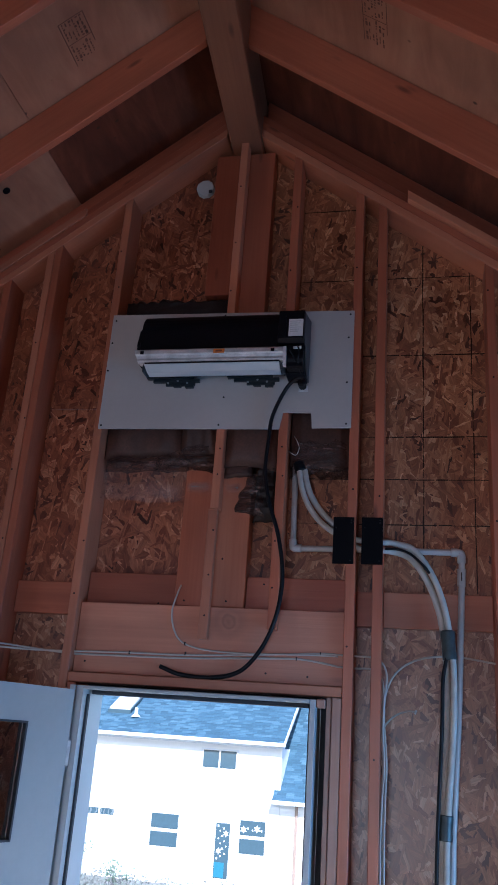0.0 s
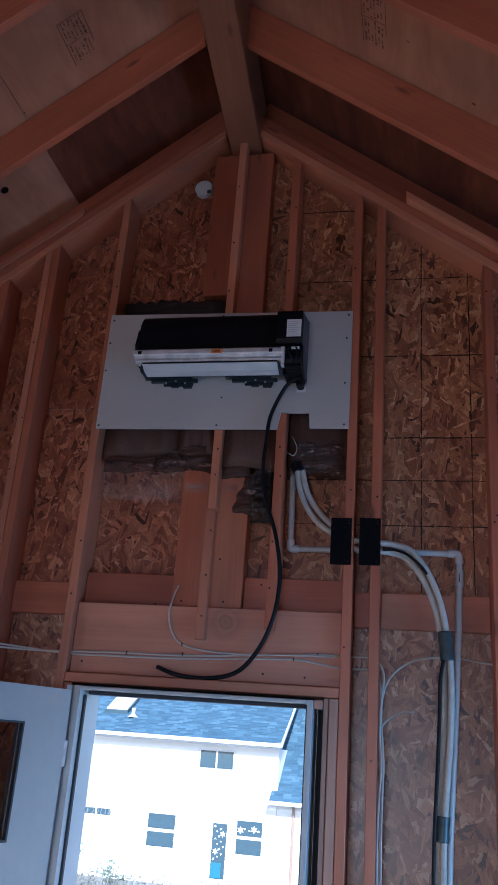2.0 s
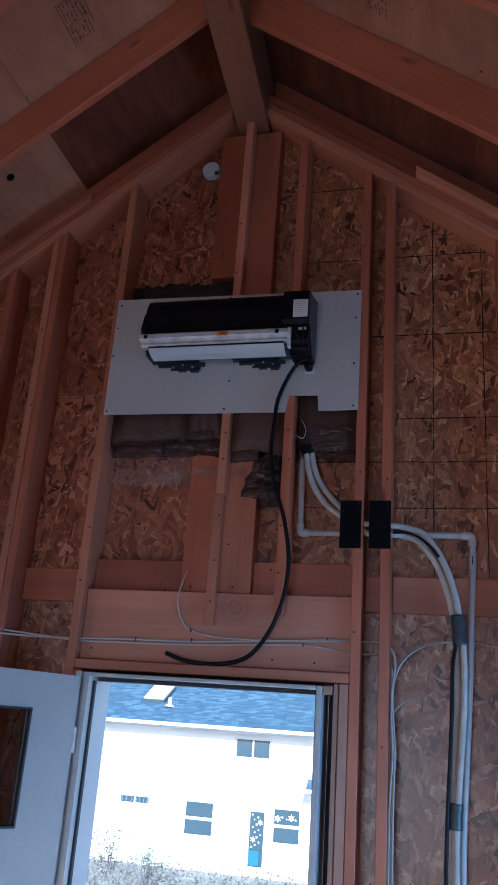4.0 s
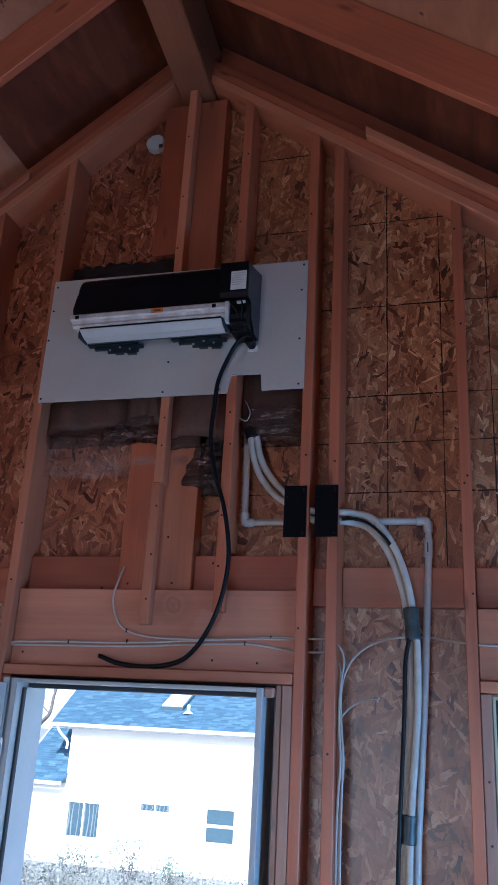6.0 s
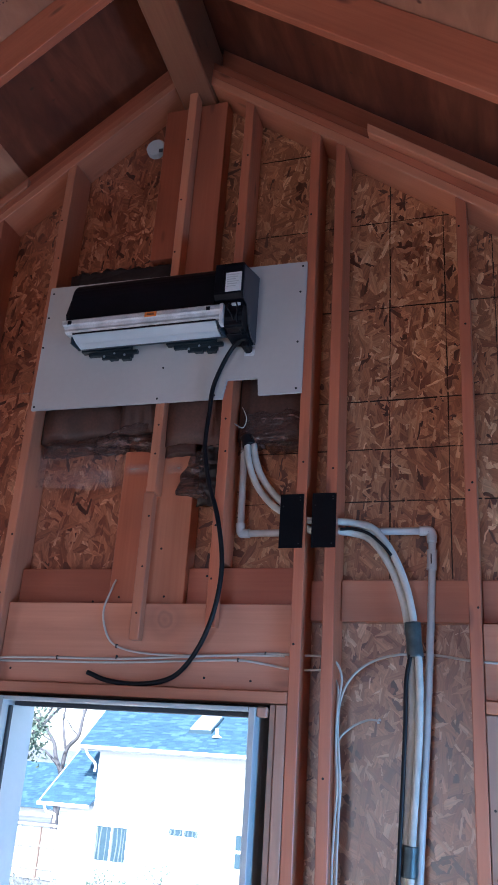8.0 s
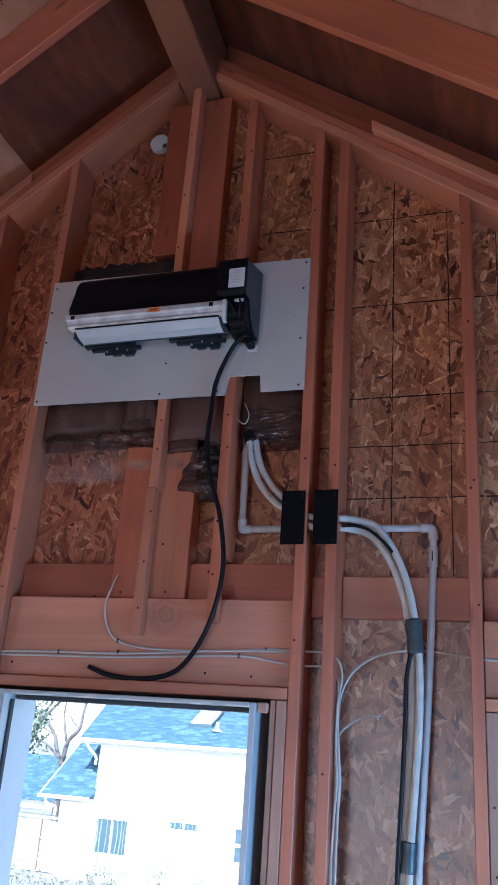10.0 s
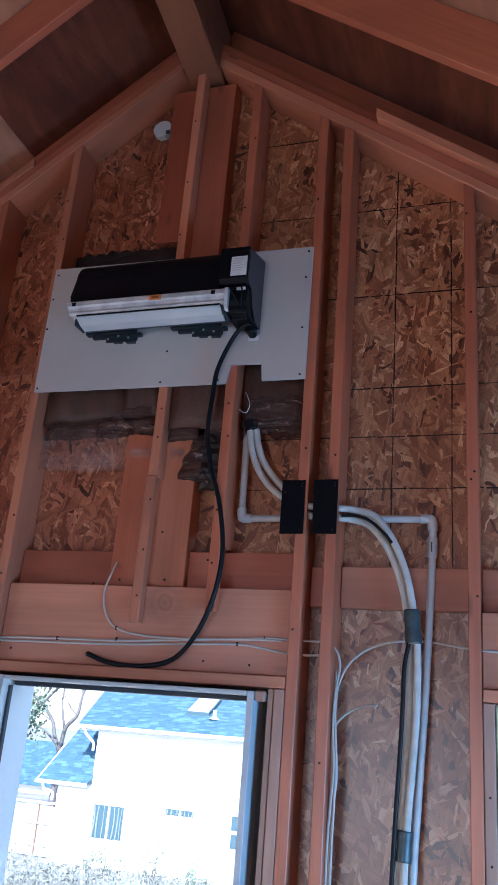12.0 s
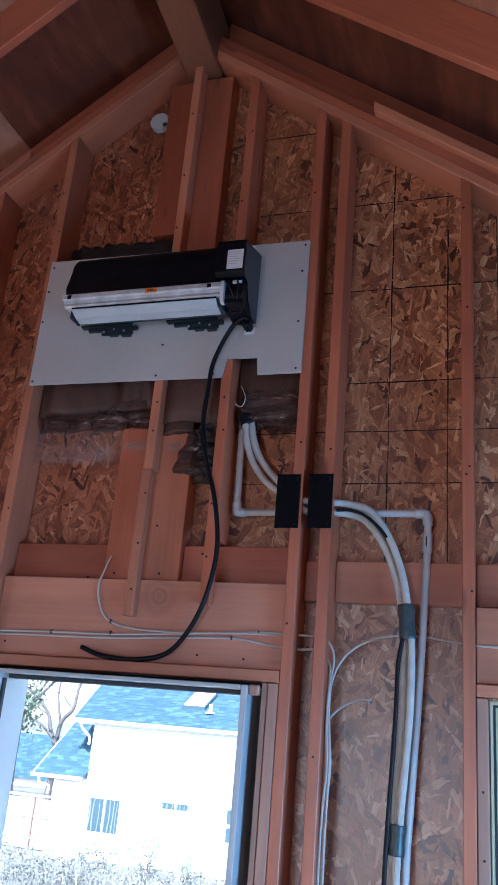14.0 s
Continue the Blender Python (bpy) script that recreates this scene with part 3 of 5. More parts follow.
for side in (-1, 1):
    for row, (a, b) in enumerate(((0.0, 0.893), (0.896, 1.870), (1.873, 2.847), (2.850, 4.0))):
        joints = [3.60] + [2.719 - 1.22 * (row % 2) - 2.44 * k for k in range(4)]
        if side > 0:                       # the first two courses are one wide sheet
            if row == 1:
                continue
            b = 1.870 if row == 0 else b
        for y1, y0 in zip(joints, joints[1:]):
            y0, y1 = max(y0 + 0.003, -5.2), y1
            if y0 >= y1:
                continue
            bm = bmesh.new()
            vs = []
            for lift in (0.0, 0.014):
                for u, y in ((a, y0), (b, y0), (b, y1), (a, y1)):
                    x = RIDGE_X + side * (u + 0.001)
                    vs.append(bm.verts.new((x, y, rake(x, RAFTER + DEEP + 0.003 + lift))))
            for q in ((0, 1, 2, 3), (7, 6, 5, 4), (0, 4, 5, 1), (1, 5, 6, 2), (2, 6, 7, 3), (3, 7, 4, 0)):
                bm.faces.new([vs[i] for i in q])
            # darker sheets in the gable bay; their colour also holds its shade
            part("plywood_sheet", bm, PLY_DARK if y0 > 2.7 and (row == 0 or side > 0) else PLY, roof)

    # unseen black sheet added above the plywood to stop light leaks
    bm = bmesh.new()
    vs = [bm.verts.new((RIDGE_X + side * u, y, rake(RIDGE_X + side * u, RAFTER + DEEP + lift))) for lift in (0.022, 0.030) for u, y in ((-0.01, -5.25), (4.05, -5.25), (4.05, 3.62), (-0.01, 3.62))]
    for q in ((0, 1, 2, 3), (7, 6, 5, 4), (0, 4, 5, 1), (1, 5, 6, 2), (2, 6, 7, 3), (3, 7, 4, 0)):
        bm.faces.new([vs[i] for i in q])
    part("roofing_felt", bm, SEAL, roof)

# a knot hole in the pale sheet
hole_at, hole_up = Vector((-2.024, 2.980, rake(-2.024, RAFTER + DEEP + 0.001))), Vector((PITCH, 0, -1)).normalized()
bm = bmesh.new()
tube(bm, [hole_at, hole_at + hole_up * 0.003], 0.020, 9)
part("knot_hole", bm, BLACK, roof)
FADED = painted("faded_ink", (0.19, 0.085, 0.055), 0.8, mottle=0.4)
# grade stamps printed on the plywood, worn past reading: a frame with rows of bars
stamp = random.Random(8)


def stamp_bar(x, y, w, d):
    bm = bmesh.new()
    vs = [bm.verts.new((q, r, rake(q, RAFTER + DEEP + lift))) for lift in (0.0018, 0.0040) for q, r in ((x, y), (x + w, y), (x + w, y + d), (x, y + d))]
    for f in ((0, 1, 2, 3), (7, 6, 5, 4), (0, 4, 5, 1), (1, 5, 6, 2), (2, 6, 7, 3), (3, 7, 4, 0)):
        bm.faces.new([vs[i] for i in f])
    part("stamp_bar", bm, FADED, roof)


for x0, x1, y0, y1 in ((-1.545, -1.445, 2.37, 2.60), (-0.236, -0.138, 2.32, 2.585)):
    for x, y, w, d in ((x0, y0, 0.003, y1 - y0), (x1, y0, 0.003, (y1 - y0) * 0.7), (x0 + 0.003, y0, x1 - x0 - 0.003, 0.003), (x0 + 0.003, (y0 + y1) / 2, x1 - x0 - 0.003, 0.0025)):
        stamp_bar(x, y, w, d)
    for row in range(6):
        y = y0 + 0.008
        while y < y1 - 0.02:
            d = stamp.choice((0.006, 0.010, 0.018))
            if stamp.random() < 0.8 and abs(y + d / 2 - (y0 + y1) / 2) > d / 2 + 0.004:
                stamp_bar(x0 + 0.010 + row * (x1 - x0 - 0.014) / 6, y, stamp.choice((0.004, 0.006, 0.009)), d)
            y += d + 0.006

# ---------------------------------------------------------------- rest of the room
side_z = rake(EAVE_R, RAFTER + DEEP)
part("floor", boxes((-4.2, 2.4, -5.2, 3.42, FLOOR - 0.05, FLOOR - 0.001)), FLOORING)
tagged(bpy.data.objects["floor"], "bare plywood subfloor of the upper room", "floor", kind="structure")
TURN = Matrix.Rotation(radians(90), 4, "Z")      # the side walls are built lying along x, then turned


# the openings are out of view, added for the two side lamps
def side_wall(name, x0, x1, gap0, gap1, low, high):
    b = [(-5.2, gap0, FLOOR, 2.76), (gap1, 3.40, FLOOR, 2.76), (gap0, gap1, FLOOR, low), (gap0, gap1, high, 2.76)]
    ob = part(name, boxes(*[(y0, y1, -x1, -x0, z0, z1) for y0, y1, z0, z1 in b]), OSB, at=TURN)
    tagged(ob, "strand board side wall with an added, unseen opening", "wall", kind="structure")


side_wall("wall_west", -4.22, -4.10, 0.55, 1.65, 0.75, 1.85)
side_wall("wall_east", 2.28, 2.40, 1.45, 2.65, 0.65, 1.85)
tagged(part("wall_south", boxes((-4.1, -1.95, -5.2, -5.08, FLOOR, 5.20), (0.15, 2.28, -5.2, -5.08, FLOOR, 5.20), (-1.95, 0.15, -5.2, -5.08, 2.05, 5.20), (-1.95, 0.15, -5.2, -5.08, FLOOR, 0.06)), OSB),
       "strand board end wall with a window opening", "wall", kind="structure")

# ---------------------------------------------------------------- the doorway
door_frame = thing("door_1", "white exterior door frame with black weatherstrip", "door frame", kind="structure")
JL, JR, HEAD = -1.412, -0.404, 1.997
part("hinge_jamb", boxes((JL - 0.002, -1.392, 3.185, 3.300, FLOOR, HEAD), (-1.391, -1.379, 3.197, 3.300, FLOOR, HEAD), (-1.378, -1.356, 3.188, 3.300, FLOOR, HEAD), (-1.3555, -1.3475, 3.2475, 3.301, FLOOR, HEAD - 0.032), (JL, -1.350, 3.302, 3.400, FLOOR, HEAD)), WHITE, door_frame)
part("strike_jamb", boxes((JR - 0.022, JR, 3.192, 3.300, FLOOR, HEAD), (JR - 0.030, JR, 3.302, 3.500, FLOOR, HEAD), bevel=0.002), WHITE, door_frame)
part("head_jamb", boxes((-1.355, JR - 0.024, 3.188, 3.300, HEAD - 0.014, HEAD), (-1.351, JR - 0.032, 3.302, 3.440, HEAD - 0.020, HEAD), bevel=0.002), WHITE, door_frame)
part("weatherstrip", boxes((-1.3555, -1.345, 3.228, 3.247, FLOOR, HEAD - 0.032), bevel=0.002), SEAL, door_frame)
part("weatherstrip", boxes((JR - 0.032, JR - 0.0225, 3.240, 3.3015, FLOOR, HEAD - 0.032), bevel=0.002), SEAL, door_frame)
part("weatherstrip", boxes((-1.342, JR - 0.033, 3.245, 3.3015, HEAD - 0.030, HEAD - 0.015), bevel=0.002), SEAL, door_frame)
# black strips added to block light in the gaps, where only shade shows
part("flashing_tape", boxes((JR + 0.001, -0.360, 3.3795, 3.383, FLOOR, 2.02)), SEAL, door_frame, "black strip added to keep the shim gap dark")
part("flashing_tape", boxes((-1.420, JR, 3.3795, 3.383, HEAD + 0.001, 2.03)), SEAL, door_frame, "black strip added to keep the shim gap dark")
part("corner_block", boxes((-0.403, -0.368, 3.204, 3.229, 1.966, 2.000), bevel=0.004), FIR_GREY, door_frame, "small wooden corner block")

leaf = thing("door", "white door with a small window, standing open inwards", "door", at=(-1.416, 3.168, FLOOR))
LW, LH = 0.905, 2.036
G0, G1, GZ0, GZ1 = 0.207, 0.700, 1.485, 1.903
part("slab", boxes((0, G0, 0, 0.044, 0.012, LH), (G1, LW, 0, 0.044, 0.012, LH), (G0, G1, 0, 0.044, GZ1, LH), (G0, G1, 0, 0.044, 0.012, GZ0)), LEAF_PAINT, leaf)
part("glazing_bead", boxes((G0, G0 + 0.008, -0.003, 0.047, GZ0, GZ1), (G1 - 0.008, G1, -0.003, 0.047, GZ0, GZ1), (G0 + 0.008, G1 - 0.008, -0.003, 0.047, GZ0, GZ0 + 0.008), (G0 + 0.008, G1 - 0.008, -0.003, 0.047, GZ1 - 0.008, GZ1)), SEAL, leaf, "dark glazing bead")
part("pane", boxes((G0 + 0.008, G1 - 0.008, 0.016, 0.028, GZ0 + 0.008, GZ1 - 0.008)), clear("door_glass", (0.62, 0.60, 0.58)), leaf)
for z in (0.22, 1.02, 1.795):
    part("hinge", boxes((-0.022, 0.001, 0.020, 0.042, z - 0.05, z + 0.05), bevel=0.004), SILVER, leaf)
leaf.rotation_euler = (0, 0, math.atan2(-0.891, -0.453))

# ---------------------------------------------------------------- the right-hand window
win = thing("window_1", "cream vinyl window set in a rough opening", "window", kind="structure")
W0, W1, WB, WT = 0.3585, 1.462, 0.955, 2.004
part("window_frame", boxes((W0, W0 + 0.045, 3.275, 3.360, WB, WT), (W1 - 0.045, W1, 3.275, 3.360, WB, WT), (W0 + 0.045, W1 - 0.045, 3.275, 3.360, WT - 0.045, WT), (W0 + 0.045, W1 - 0.045, 3.275, 3.360, WB, WB + 0.045)), CREAM, win)
part("window_bead", boxes((W0 + 0.004, W0 + 0.012, 3.262, 3.274, WB, WT - 0.004), (W0 + 0.012, W1, 3.262, 3.274, WT - 0.012, WT - 0.004)), CREAM, win)
part("weatherstrip", boxes((W0 + 0.013, W0 + 0.020, 3.264, 3.274, WB, WT - 0.020), (W0 + 0.013, W1, 3.264, 3.274, WT - 0.0195, WT - 0.0125)), SEAL, win)
part("pane", boxes((W0 + 0.045, W1 - 0.045, 3.310, 3.316, WB + 0.045, WT - 0.045)), GLASS, win).visible_shadow = False
board("window_sill", [(0.323, 0.912), (1.501, 0.912), (1.501, 0.950), (0.323, 0.950)], 3.236, 3.378, (1, 0), FIR_PALE, wall)

# ---------------------------------------------------------------- board and air conditioner
PY0, PY1 = 3.2165, 3.2285
backing = board("backing_board", [(-1.466, 3.137), (-0.617, 3.131), (-0.604, 3.212), (-0.476, 3.208), (-0.472, 3.135), (-0.301, 3.135), (-0.299, 3.710), (-1.465, 3.727)],
                PY0, PY1, (0, 1), DRYWALL, None, bevel=0.0012)
tagged(backing, "notched white backing board screwed across the studs", "board")
for x, z in ((-1.447, 3.695), (-1.452, 3.575), (-1.456, 3.430), (-1.452, 3.152), (-0.893, 3.150), (-0.880, 3.285), (-0.316, 3.690), (-0.322, 3.572), (-0.324, 3.350), (-0.322, 3.152), (-0.650, 3.146), (-0.905, 3.705), (-0.600, 3.700)):
    bm = bmesh.new()
    disc(bm, (x, PY0 - 0.0015, z), 0.0045, 0.003)
    part("screw", bm, SCREW, backing, at=backing.matrix_basis.inverted())

PAN = painted("blue_black_plastic", (0.030, 0.040, 0.052), 0.4)
ac = thing("air_conditioner", "wall air conditioner with its cover off, black and silver", "air conditioner", at=(-0.9, PY0, 3.33))


def swept(profile, x0, x1, taper=0.0):
    """A bar along x with the outline given in y, z."""
    bm = bmesh.new()
    a = [bm.verts.new((x0 + taper * i, y, z)) for i, (y, z) in enumerate(profile)]
    b = [bm.verts.new((x1, y, z)) for y, z in profile]
    bm.faces.new(a)
    bm.faces.new(b[::-1])
    for i in range(len(a)):
        j = (i + 1) % len(a)
        bm.faces.new((a[i], b[i], b[j], a[j]))
    return bm


def ac_part(name, bm, mat, label="", smooth=False, parent=None):
    ob = part(name, bm, mat, parent or ac, label, smooth)
    ob.matrix_parent_inverse = Matrix.Translation(ac.location).inverted()
    return ob


B = PY0 - 0.002
arc = [(3.135 - 0.105 * math.sin(a), 3.538 + 0.105 * math.cos(a)) for a in (math.pi / 2 * k / 8 for k in range(9))]
ac_part("coil_housing", swept([(B, 3.647), *arc, (3.030, 3.440), (3.060, 3.436), (B, 3.400)], -1.240, -0.612), BLACK)
ac_part("end_bracket", swept([(B, 3.636), (3.150, 3.634), (3.055, 3.550), (3.030, 3.470), (3.060, 3.400), (B, 3.390)], -1.256, -1.242), BLACK)
ac_part("front_rail", swept([(3.026, 3.442), (3.012, 3.432), (3.010, 3.414), (3.018, 3.408), (3.022, 3.396), (3.016, 3.384), (3.024, 3.374), (3.060, 3.374), (3.060, 3.436)], -1.262, -0.572, 0.004), SILVER, "pale ribbed metal front rail")
for x in (-1.222, -0.628):
    ac_part("clip_slot", boxes((x - 0.008, x + 0.008, 3.0075, 3.014, 3.413, 3.428)), BLACK)
ac_part("warning_sticker", boxes((-0.892, -0.842, 3.0080, 3.0105, 3.411, 3.431)), ORANGE, "orange warning sticker")
ac_part("sticker_bar", boxes((-0.882, -0.852, 3.0068, 3.0079, 3.417, 3.425)), painted("brown_print", (0.22, 0.07, 0.03)), "dark print on the sticker")
ac_part("louver_gap", boxes((-1.206, -0.596, 3.015, 3.024, 3.3705, 3.3738)), BLACK, "dark slot above the louver")
ac_part("louver", swept([(3.016, 3.366), (3.060, 3.346), (3.100, 3.338), (3.102, 3.343), (3.062, 3.354), (3.020, 3.3695)], -1.208, -0.598, 0.003), LOUVER, "white air louver")
ac_part("base_pan", swept([(3.030, 3.374), (3.062, 3.357), (3.106, 3.345), (3.150, 3.356), (B, 3.390), (B, 3.399), (3.060, 3.399)], -1.216, -0.592), PAN)
for x in (-1.222, -0.590):
    ac_part("louver_end", boxes((x, x + 0.010, 3.040, 3.120, 3.340, 3.373), bevel=0.002), PAN)
ac_part("rail_end", swept([(3.012, 3.438), (3.0095, 3.410), (3.020, 3.356), (3.045, 3.350), (3.062, 3.372), (3.062, 3.438)], -0.582, -0.568), SILVER, "bent end of the pale front rail")
ac_part("side_cover", swept([(B, 3.648), (3.050, 3.606), (3.012, 3.598), (3.010, 3.478), (3.030, 3.455), (3.070, 3.452), (3.095, 3.390), (3.150, 3.350), (B, 3.343)], -0.4935, -0.4895), GREY_PLASTIC, "grey plastic side cover")
ac_part("electrical_box", swept([(B, 3.655), (3.040, 3.612), (3.004, 3.606), (2.998, 3.590), (2.998, 3.470), (3.020, 3.455), (B, 3.455)], -0.606, -0.494), BLACK)
ac_part("box_lid", boxes((-0.604, -0.572, 2.9945, 2.998, 3.475, 3.600), bevel=0.001), BLACK)
ac_part("rating_label", boxes((-0.560, -0.497, 2.9950, 2.9978, 3.478, 3.560)), PAPER, "white paper rating label")
for k in range(6):
    ac_part("label_bar", boxes((-0.555, -0.507 - 0.006 * (k % 3), 2.9938, 2.9952, 3.548 - 0.010 * k, 3.5515 - 0.010 * k)), painted("grey_print", (0.52, 0.52, 0.52)) if k == 0 else bpy.data.materials["grey_print"])
bm = bmesh.new()
disc(bm, (-0.566, 3.080, 3.395), 0.052, 0.070, "x", 20)
ac_part("fan_motor", bm, BLACK, smooth=False)
ac_part("side_frame", boxes((-0.580, -0.496, 3.100, B, 3.342, 3.454), (-0.570, -0.500, 3.035, 3.099, 3.350, 3.454), bevel=0.003), BLACK)
ac_part("wire_connector", boxes((-0.540, -0.505, 3.026, 3.036, 3.433, 3.443), bevel=0.001), PAPER)
for pts in (((-0.548, 3.03, 3.44), (-0.552, 3.01, 3.42), (-0.536, 3.02, 3.39), (-0.526, 3.05, 3.36)), ((-0.522, 3.03, 3.445), (-0.510, 3.012, 3.41), (-0.516, 3.03, 3.37), (-0.508, 3.09, 3.335))):
    bm = bmesh.new()
    tube(bm, spline(pts, 6), 0.0035, 6)
    ac_part("wire", bm, RUBBER, smooth=True)
ac_part("pipe_stub", boxes((-0.530, -0.498, 3.150, B, 3.306, 3.340), bevel=0.008), BLACK)
for x0, x1 in ((-1.262, -0.992), (-0.880, -0.622)):
    w = x1 - x0
    bm = boxes((x0 + 0.02, x1 - 0.03, B - 0.030, B, 3.366, 3.398), (x0 + 0.05, x1, B - 0.018, B, 3.350, 3.365), (x0 + 0.11, x0 + w * 0.92, B - 0.012, B, 3.334, 3.349), (x0 + w * 0.55, x0 + w * 0.68, B - 0.020, B, 3.326, 3.3335), (x0 + w * 0.76, x0 + w * 0.90, B - 0.020, B, 3.322, 3.3335))
    mount = ac_part("mounting_plate", bm, painted("blue_black_steel", (0.020, 0.028, 0.034), 0.45) if x0 < -1 else bpy.data.materials["blue_black_steel"])
    for k in range(3):
        bm = bmesh.new()
        disc(bm, (x0 + w * (0.45 + 0.17 * k), B - 0.019, 3.345 + 0.010 * (k % 2)), 0.005, 0.004)
        ac_part("screw", bm, TIN)
# the unit sits this deep on the board
ac.location += Vector((-0.005, 0.0, 0.007))
ac.scale = (1.0, 0.885, 1.0)
tagged(part("sleeve_patch", boxes((-0.538, -0.496, PY0 - 0.003, PY0 - 0.0005, 3.306, 3.335)), PAPER, backing, at=backing.matrix_basis.inverted()), "torn white paper round the pipe hole")

lead = cord("power_cable", [(-0.500, 3.180, 3.328), (-0.528, 3.160, 3.350), (-0.585, 3.180, 3.312), (-0.643, 3.190, 3.184), (-0.656, 3.195, 3.066), (-0.663, 3.200, 2.926), (-0.637, 3.200, 2.790), (-0.593, 3.200, 2.658),
                            (-0.568, 3.205, 2.532), (-0.564, 3.210, 2.430), (-0.582, 3.212, 2.310), (-0.625, 3.225, 2.203), (-0.690, 3.240, 2.116), (-0.759, 3.250, 2.075), (-0.864, 3.246, 2.058), (-0.975, 3.240, 2.066), (-1.057, 3.235, 2.092)], 0.0088, RUBBER)
tagged(lead, "black power cable hanging loose below the air conditioner", "cable")

# ---------------------------------------------------------------- pipes, guards and cables
for x0, x1, y in ((-0.362, -0.276, 3.222), (-0.244, -0.157, 3.220)):
    bm = boxes((x0, x1, y, y + 0.003, 2.537, 2.735), bevel=0.0008)
    g = tagged(part("nail_guard", bm, STEEL_BLACK), "black steel nail guard plate screwed to a stud", "nail guard", "nail guards on the studs")
    for x, z in ((x1 - 0.012, 2.722), (x1 - 0.012, 2.712), (x0 + 0.012, 2.69), (x1 - 0.014, 2.552)):
        bm = bmesh.new()
        disc(bm, (x, y - 0.0012, z), 0.003, 0.002, sides=8)
        part("screw", bm, SCREW, g)

lines = thing("refrigerant_lines", "pair of white foam insulated refrigerant lines", "pipe")
cord("liquid_line", [(-0.531, 3.300, 2.975), (-0.512, 3.292, 2.880), (-0.476, 3.286, 2.795), (-0.418, 3.285, 2.722), (-0.345, 3.270, 2.672), (-0.262, 3.258, 2.646), (-0.157, 3.268, 2.642), (-0.100, 3.288, 2.640), (-0.040, 3.280, 2.620), (0.010, 3.275, 2.563), (0.050, 3.272, 2.490), (0.082, 3.270, 2.400), (0.102, 3.270, 2.300), (0.118, 3.270, 2.160), (0.117, 3.270, 1.960), (0.105, 3.270, 1.790), (0.091, 3.270, 1.616), (0.083, 3.27, 1.40), (0.082, 3.27, 0.9), (0.080, 3.27, FLOOR)], 0.0126, FOAM, lines, wobble=0.06)
cord("suction_line", [(-0.507, 3.310, 2.972), (-0.488, 3.304, 2.890), (-0.455, 3.300, 2.820), (-0.405, 3.298, 2.756), (-0.335, 3.284, 2.690), (-0.262, 3.262, 2.612), (-0.157, 3.280, 2.610), (-0.105, 3.300, 2.607), (-0.052, 3.296, 2.585), (-0.006, 3.290, 2.533), (0.034, 3.288, 2.460), (0.065, 3.286, 2.370), (0.082, 3.286, 2.280), (0.092, 3.286, 2.160), (0.093, 3.286, 1.960), (0.083, 3.286, 1.790), (0.073, 3.286, 1.616), (0.067, 3.286, 1.40), (0.062, 3.286, 0.9), (0.060, 3.286, FLOOR)], 0.0134, FOAM, lines, wobble=0.06)
cord("sleeve_end", [(-0.536, 3.305, 3.000), (-0.530, 3.304, 2.985), (-0.522, 3.302, 2.962)], 0.026, RUBBER, lines, "black tape where the lines enter the wall")
for z0, z1, xa, xb in ((2.292, 2.180, 0.097, 0.106), (1.622, 1.535, 0.086, 0.081)):
    cord("tape_wrap", [(xa, 3.278, z0), ((xa + xb) / 2, 3.278, (z0 + z1) / 2), (xb, 3.278, z1)], lambda t: (0.0275 if z0 > 2 else 0.0245) + 0.001 * math.sin(9 * t), TAPE, lines, "grey tape wrapped round both lines")
control = cord("control_cable", [(-0.150, 3.268, 2.614), (-0.100, 3.266, 2.613), (-0.048, 3.262, 2.594), (0.004, 3.258, 2.548), (0.030, 3.264, 2.516)], 0.0055, RUBBER)
tagged(control, "thin black control cable between the white lines", "cable")
riser = cord("control_cable", [(0.092, 3.262, 2.185), (0.078, 3.262, 2.10), (0.074, 3.262, 1.96), (0.066, 3.262, 1.79), (0.056, 3.262, 1.616), (0.048, 3.262, 1.40), (0.042, 3.262, 0.9), (0.040, 3.262, FLOOR)], 0.0072, RUBBER)
tagged(riser, "black cable running down beside the white lines", "cable")

drain = thing("drain_pipe", "white plastic drain pipe with elbows", "pipe")
YP = 3.335
cord("pipe", [(-0.553, YP, 3.000), (-0.549, YP, 2.85), (-0.545, YP, 2.64)], 0.0132, PVC, drain)
cord("elbow", [(-0.5455, YP, 2.662), (-0.5440, YP, 2.634), (-0.538, YP, 2.624), (-0.508, YP, 2.6225)], 0.0175, PVC, drain, steps=6)
cord("pipe", [(-0.530, YP, 2.6225), (-0.2, YP, 2.6225), (0.140, YP, 2.620)], 0.0132, PVC, drain)
cord("elbow", [(0.118, YP, 2.620), (0.146, YP, 2.620), (0.158, YP, 2.611), (0.161, YP, 2.578)], 0.0178, PVC, drain, steps=6)
cord("pipe", [(0.161, YP, 2.585), (0.160, YP, 2.50), (0.150, YP - 0.005, 2.25), (0.137, YP - 0.015, 1.98), (0.120, YP - 0.025, 1.70), (0.107, YP - 0.03, 1.45), (0.10, YP - 0.03, 0.9), (0.10, YP - 0.03, FLOOR)], 0.0132, PVC, drain)
coupling = cord("coupling", [(0.1605, YP, 2.552), (0.1595, YP, 2.515), (0.158, YP, 2.482)], 0.0178, PVC, drain)
part("mark_bar", boxes((0.1565, 0.1605, YP - 0.0190, YP - 0.0170, 2.500, 2.535)), INK, drain, "dark printed mark on the coupling")


